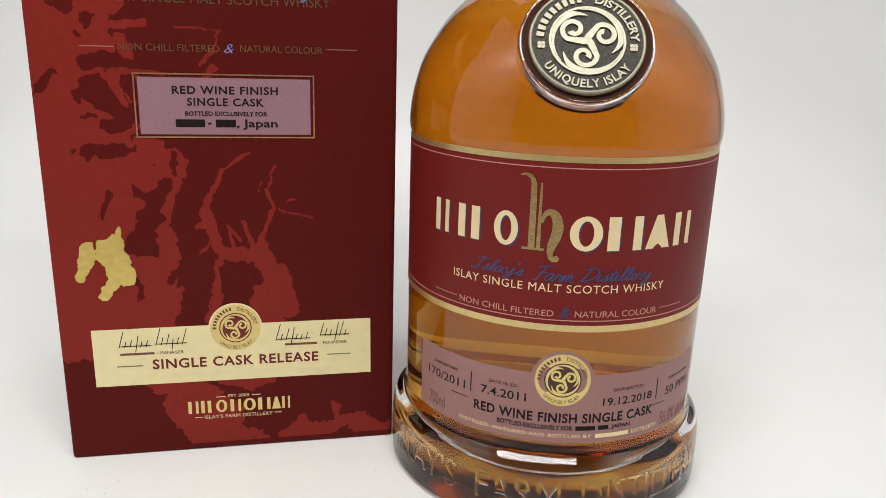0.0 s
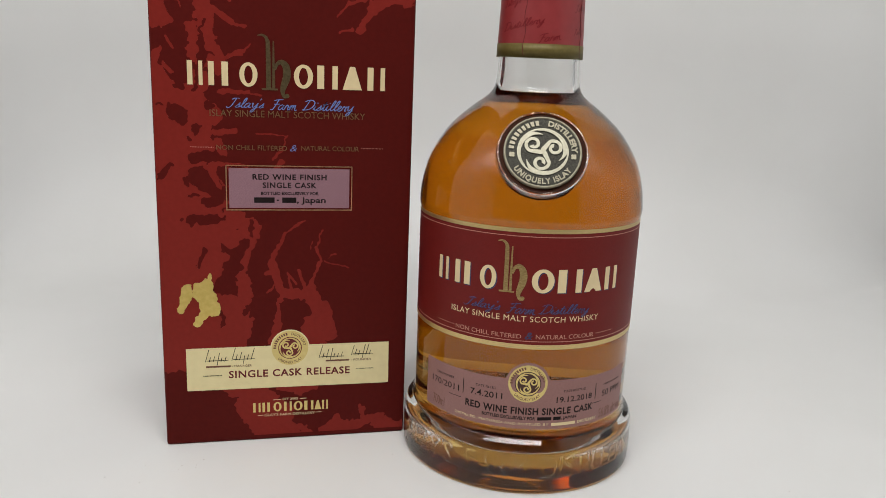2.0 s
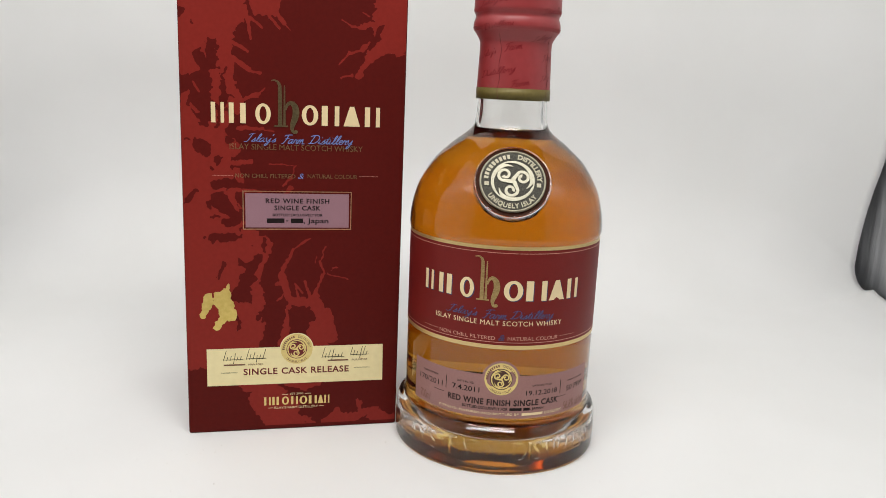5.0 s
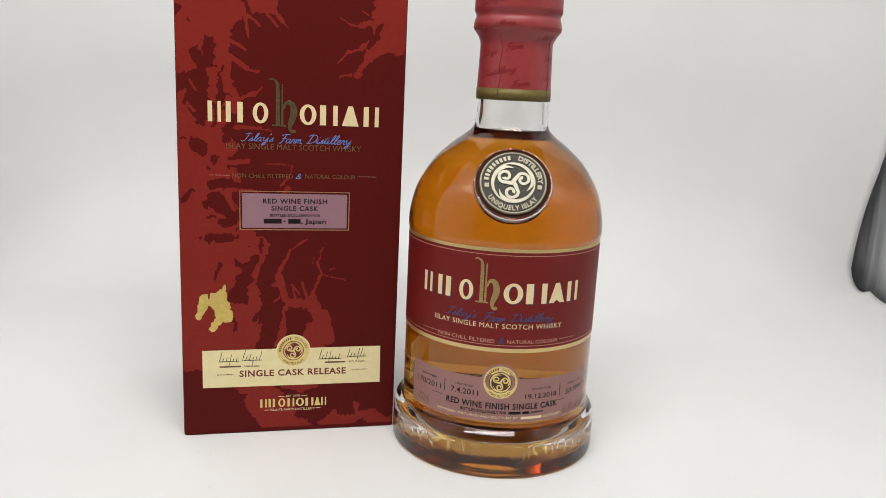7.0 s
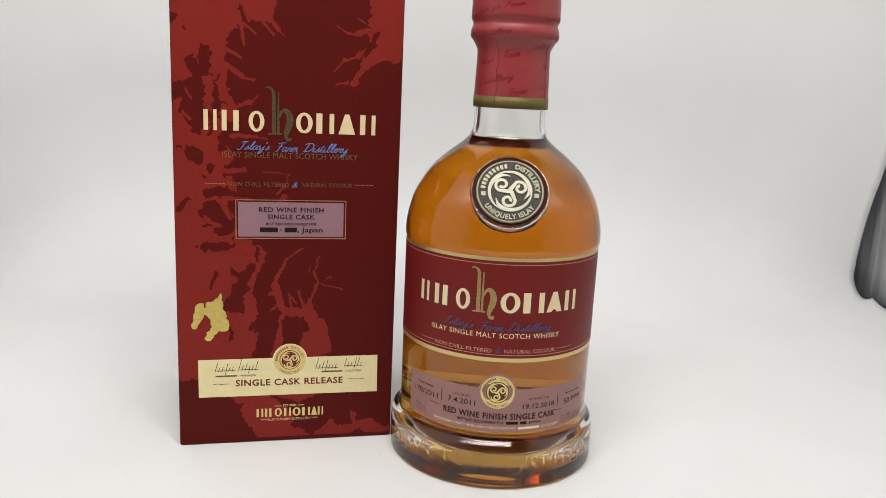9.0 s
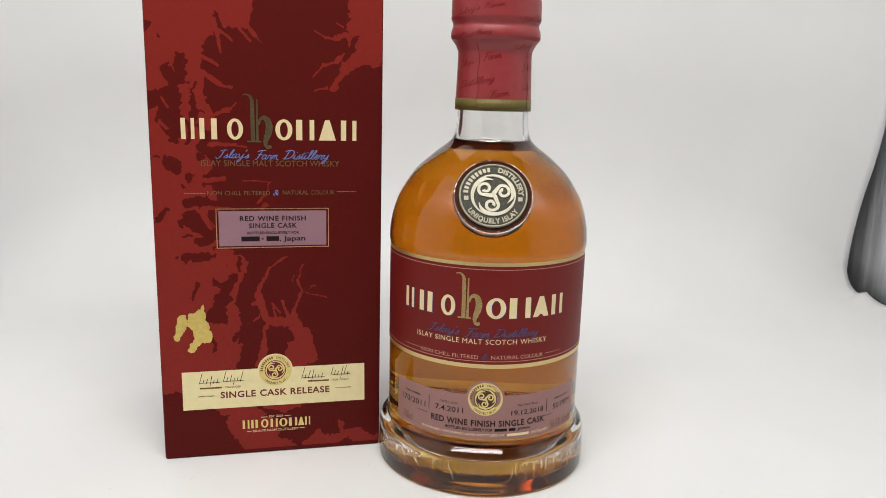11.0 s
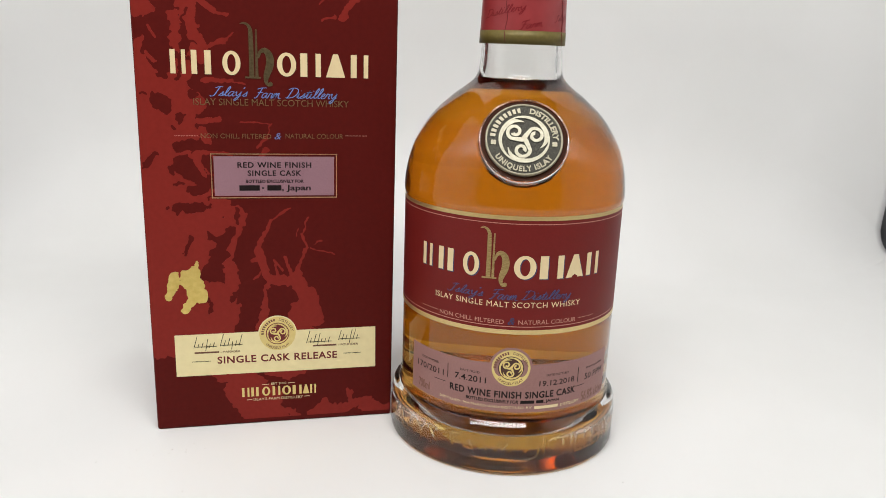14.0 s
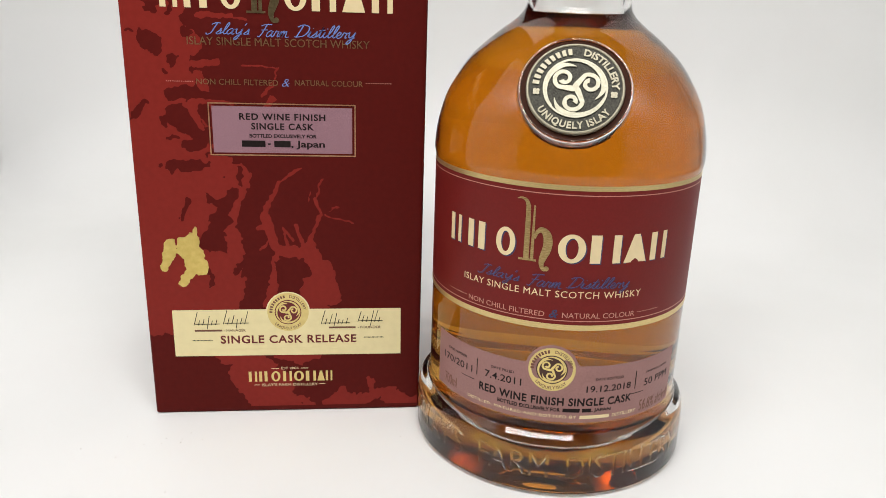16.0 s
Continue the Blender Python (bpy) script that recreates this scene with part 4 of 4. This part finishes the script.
    stick("seal_mark", scaled(triskele(), 0, 42.1, 4.6, k), SEAL_GOLD, cask, 0.225, 0.03)
    stick("seal_bars", scaled(joined(arc_bars(9, 5.7, 184, 98, 1.1)), 0, 42.1, 1.0, k), INK_BROWN, cask, 0.2, 0.03)
    stick("seal_text", scaled(arc_text(glyphs("DISTILLERY", 0.01), 5.7, 46, 1.55), 0, 42.1, 1.0, k), INK_BROWN, cask, 0.2, 0.03)
    stick("seal_text", scaled(arc_text(glyphs("UNIQUELY ISLAY", 0.01), 6.9, 270, 1.5, True), 0, 42.1, 1.0, k), INK_BROWN, cask, 0.2, 0.03)
    words("label_text", "CASK NUMBER", -50.5, -38.2, 38.8, 39.7, INK_DARK, cask)
    words("label_text", "170/2011", -53.9, -34.9, 34.4, 36.9, INK_DARK, cask)
    words("label_text", "DATE FILLED", -25.4, -15.2, 38.7, 39.6, INK_DARK, cask)
    words("label_text", "7.4.2011", -28.3, -11.9, 34.9, 37.4, INK_DARK, cask, 0.008)
    words("label_text", "700ml", -52.7, -44.0, 25.4, 29.2, INK_BROWN, cask)
    words("label_text", "RED WINE FINISH SINGLE CASK", -30.8, 35.8, 29.5, 32.4, INK_DARK, cask, 0.028, space=1.1)
    words("label_text", "BOTTLED EXCLUSIVELY FOR", -21.7, 4.6, 27.3, 28.7, INK_DARK, cask, 0.03)
    stick("name_bar", joined([bar(5.6, 12.6, 27.3, 28.6, 4), bar(13.6, 17.4, 27.3, 28.6, 2)]), INK_DARK, cask)
    words("label_text", ", JAPAN", 17.6, 26.0, 27.1, 28.6, INK_DARK, cask, 0.03)
    words("label_text", "DISTILLED, MATURED AND BOTTLED BY", -36.7, 11.4, 24.9, 26.1, CREAM_INK, cask, 0.0, space=1.1)
    stick("name_bar", bar(12.8, 25.6, 24.9, 26.1, 6), CREAM_INK, cask)
    words("label_text", "DISTILLERY", 27.0, 38.8, 24.9, 26.1, CREAM_INK, cask, 0.0, space=1.1)
    words("label_text", "DATE BOTTLED", 18.2, 30.6, 38.5, 39.4, INK_DARK, cask)
    words("label_text", "19.12.2018", 14.6, 34.7, 34.4, 36.7, INK_DARK, cask, 0.008)
    words("label_text", "PHENOL LEVEL", 43.0, 57.5, 38.2, 39.0, INK_DARK, cask)
    words("label_text", "50 PPM", 42.2, 58.6, 33.6, 36.2, INK_DARK, cask)
    words("label_text", "56.8% alc/vol", 40.8, 61.5, 24.6, 28.6, INK_BROWN, cask)
    for flat in (bar(-32.6, -32.2, 34.3, 40.2), bar(36.9, 37.3, 33.6, 40.0), bar(-41.0, -33.6, 32.1, 32.3, 4), bar(35.4, 42.0, 31.8, 32.0, 4)):
        stick("rule", flat, INK_DARK, cask)


build_bottle()


def build_medallion():
    """The metal medallion set into a glass ring on the shoulder."""
    tilt = radians(32)
    out = Vector((math.cos(FRONT) * math.cos(tilt), math.sin(FRONT) * math.cos(tilt), math.sin(tilt)))
    side = Vector((-math.sin(FRONT), math.cos(FRONT), 0))
    up = out.cross(side)
    r0 = 0.0393
    middle = Vector((r0 * math.cos(FRONT), r0 * math.sin(FRONT), 0.1310))

    def seat(x, y, h=0.0):
        return middle + (side * x + up * y + out * h) / 1000

    medal = part("medallion", mapped(raised(*disc(0, 0, 0, 13.7, 96), -1.5, 0.5), seat), PEWTER_DARK, BOTTLE, "aged pewter medallion with raised brass detail")
    rim_profile = [(13.35, 0.5), (13.45, 0.85), (13.75, 0.95), (14.1, 0.8), (14.2, 0.3), (14.1, -1.5)]
    rim = revolve(rim_profile, 96)
    part("medal_rim", mapped(([(x * 1000, y * 1000, z * 1000) for x, y, z in rim[0]], rim[1]), seat), BRASS, medal, "thin worn brass rim", True)
    # flat dark ring added in place of the recess's own shade
    part("recess_shade", mapped(raised(*disc(0, 0, 14.15, 15.7, 96), -1.6, -0.5), seat), RECESS_SHADE, BOTTLE, "dark amber ring painted as the shade in the recess round the medallion")
    ring = revolve([(15.7, -3.0), (15.7, -0.3), (15.85, 0.05), (16.1, 0.2), (16.4, 0.05), (16.65, -0.6), (16.9, -2.6), (16.9, -4.2), (15.7, -4.2), (15.7, -3.0)], 96)
    part("glass_seat", mapped(([(x * 1000, y * 1000, z * 1000) for x, y, z in ring[0]], ring[1]), seat), SEAT_GLASS, BOTTLE, "raised glass ring round the medallion", True)
    part("medal_mark", mapped(raised(*scaled(triskele(), 0, 0, 9.3), 0.5, 0.95), seat), SILVER, medal, "polished raised three-armed mark")
    for flat in arc_bars(9, 10.5, 178, 96, 1.9):
        part("medal_bar", mapped(raised(*flat, 0.5, 0.9), seat), BRASS, medal, "raised brass bar")
    part("medal_text", mapped(raised(*arc_text(glyphs("DISTILLERY", 0.026), 10.5, 40, 2.95), 0.5, 0.9), seat), BRASS, medal, "raised brass letters")
    part("medal_text", mapped(raised(*arc_text(glyphs("UNIQUELY ISLAY", 0.026, space=1.12), 12.6, 270, 2.95, True), 0.5, 0.9), seat), BRASS, medal, "raised brass letters")
    for sx in (-11.1, 11.1):
        petals = [disc(sx + 0.62 * math.cos(radians(a)), -1.6 + 0.62 * math.sin(radians(a)), 0, 0.52, 12) for a in range(45, 405, 90)]
        part("medal_flower", mapped(raised(*joined(petals), 0.5, 0.9), seat), BRASS, medal, "tiny raised four-petalled flower")


build_medallion()


def build_capsule():
    """The shrunk red foil capsule over stopper and neck."""
    prof = [(16.95, 169.6), (16.7, 178), (16.4, 188.5), (16.9, 191.0), (18.2, 193.4), (19.55, 195.4), (19.85, 197.4), (19.5, 199.2), (19.0, 200.6), (19.0, 201.6), (19.5, 203.0), (19.8, 204.5), (19.75, 208),
            (19.7, 211.6), (19.2, 212.9), (18.0, 213.4), (8, 213.5), (0, 213.5)]
    prof = smooth_curve(prof, 4)
    cap = part("capsule", revolve(prof, 128), CAP_RED, BOTTLE, "matt red foil capsule with faint script print", True)
    part("gold_band", revolve([(17.0, 164.6), (17.18, 164.6), (17.12, 169.7), (16.9, 169.7), (17.0, 164.6)], 128), CAP_GOLD, cap, "dull gold band at the capsule's foot", True)

    def skin(deg, z, h=0.0):
        zs, rs = [p[1] for p in prof[:-9]], [p[0] for p in prof[:-9]]
        r = float(np.interp(z, zs, rs)) if z > 169.6 else 17.12
        a = FRONT + radians(deg)
        return (r + h) / 1000 * math.cos(a), (r + h) / 1000 * math.sin(a), z / 1000

    def script(text, a0, a1, z0, z1, lean):
        flat = turned(fitted(cursive(text, 0.16), a0 * 0.29, a1 * 0.29, z0, z1), lean)
        flat = [(x / 0.29, y) for x, y in flat[0]], flat[1]
        part("script_print", mapped(raised(*flat, 0.02, 0.05), skin), CAP_INK, cap)

    for text, a0, a1, z0, z1 in (("Islay's Farm", -62, 10, 205.2, 208.6), ("Distillery", 30, 80, 201.6, 205.4), ("Distillery", -52, -6, 194.4, 198.2), ("Islay's", -66, -34, 182.4, 186.4),
                                 ("Farm", -22, 8, 186.2, 189.6), ("Islay's", 42, 76, 181.4, 185.4), ("Distillery", -64, 0, 174.2, 178.6), ("Farm", -10, 22, 170.6, 173.8), ("Islay's", 40, 72, 173.0, 176.4), ("Islay's", 20, 60, 190.2, 193.2)):
        script(text, a0, a1, z0, z1, 11)
    for a in (-26.5, 58.0):
        line = [(a + 1.2 * math.sin(z * 0.55), z) for z in np.arange(165.0, 194.0, 1.0)]
        part("seam", mapped(raised(*ribbon(line, 0.5), 0.02, 0.14), skin), SEAM_DARK, cap, "overlapped foil seam")
    ribs = []
    for z, r in ((203.4, 19.72), (195.6, 19.78)):
        for i in range(150):
            a = i * 2.4
            ribs.append(mapped(raised(*([(a, z - 0.8), (a + 1.1, z - 0.8), (a + 2.5, z + 0.8), (a + 1.4, z + 0.8)], [(0, 1, 2, 3)]), -0.05, 0.2), lambda d, zz, h, r=r: skin(d, zz, h)))
    part("knurling", joined(ribs), CAP_RED, cap, "fine slanted knurling")


build_capsule()

# ---------------------------------------------------------------- dust on the white film


def build_dust():
    rnd = random.Random(7)
    bits = []
    for x, y, spread, n in ((0.010, -0.021, 0.010, 9), (0.02, -0.03, 0.05, 6), (0.22, -0.06, 0.04, 4), (0.42, 0.20, 0.05, 3)):
        for _ in range(n):
            cx, cy, s = x + rnd.gauss(0, spread), y + rnd.gauss(0, spread * 0.5), rnd.uniform(0.00015, 0.00032)
            k = rnd.uniform(0, 3)
            base = [(cx + s * math.cos(k + q), cy + s * 0.7 * math.sin(k + q), 0.0002) for q in (0, 1.5, 2.8, 4.4)]
            top = [(cx, cy, 0.0002 + s * 0.8)]
            bits.append((base + top, [(0, 1, 4), (1, 2, 4), (2, 3, 4), (3, 0, 4), (3, 2, 1, 0)]))
    ob = mesh_object("dust", joined(bits), SPECK, None, "a few dark specks of dust on the white film")
    tagged(ob, category="dust", kind="stuff")


build_dust()
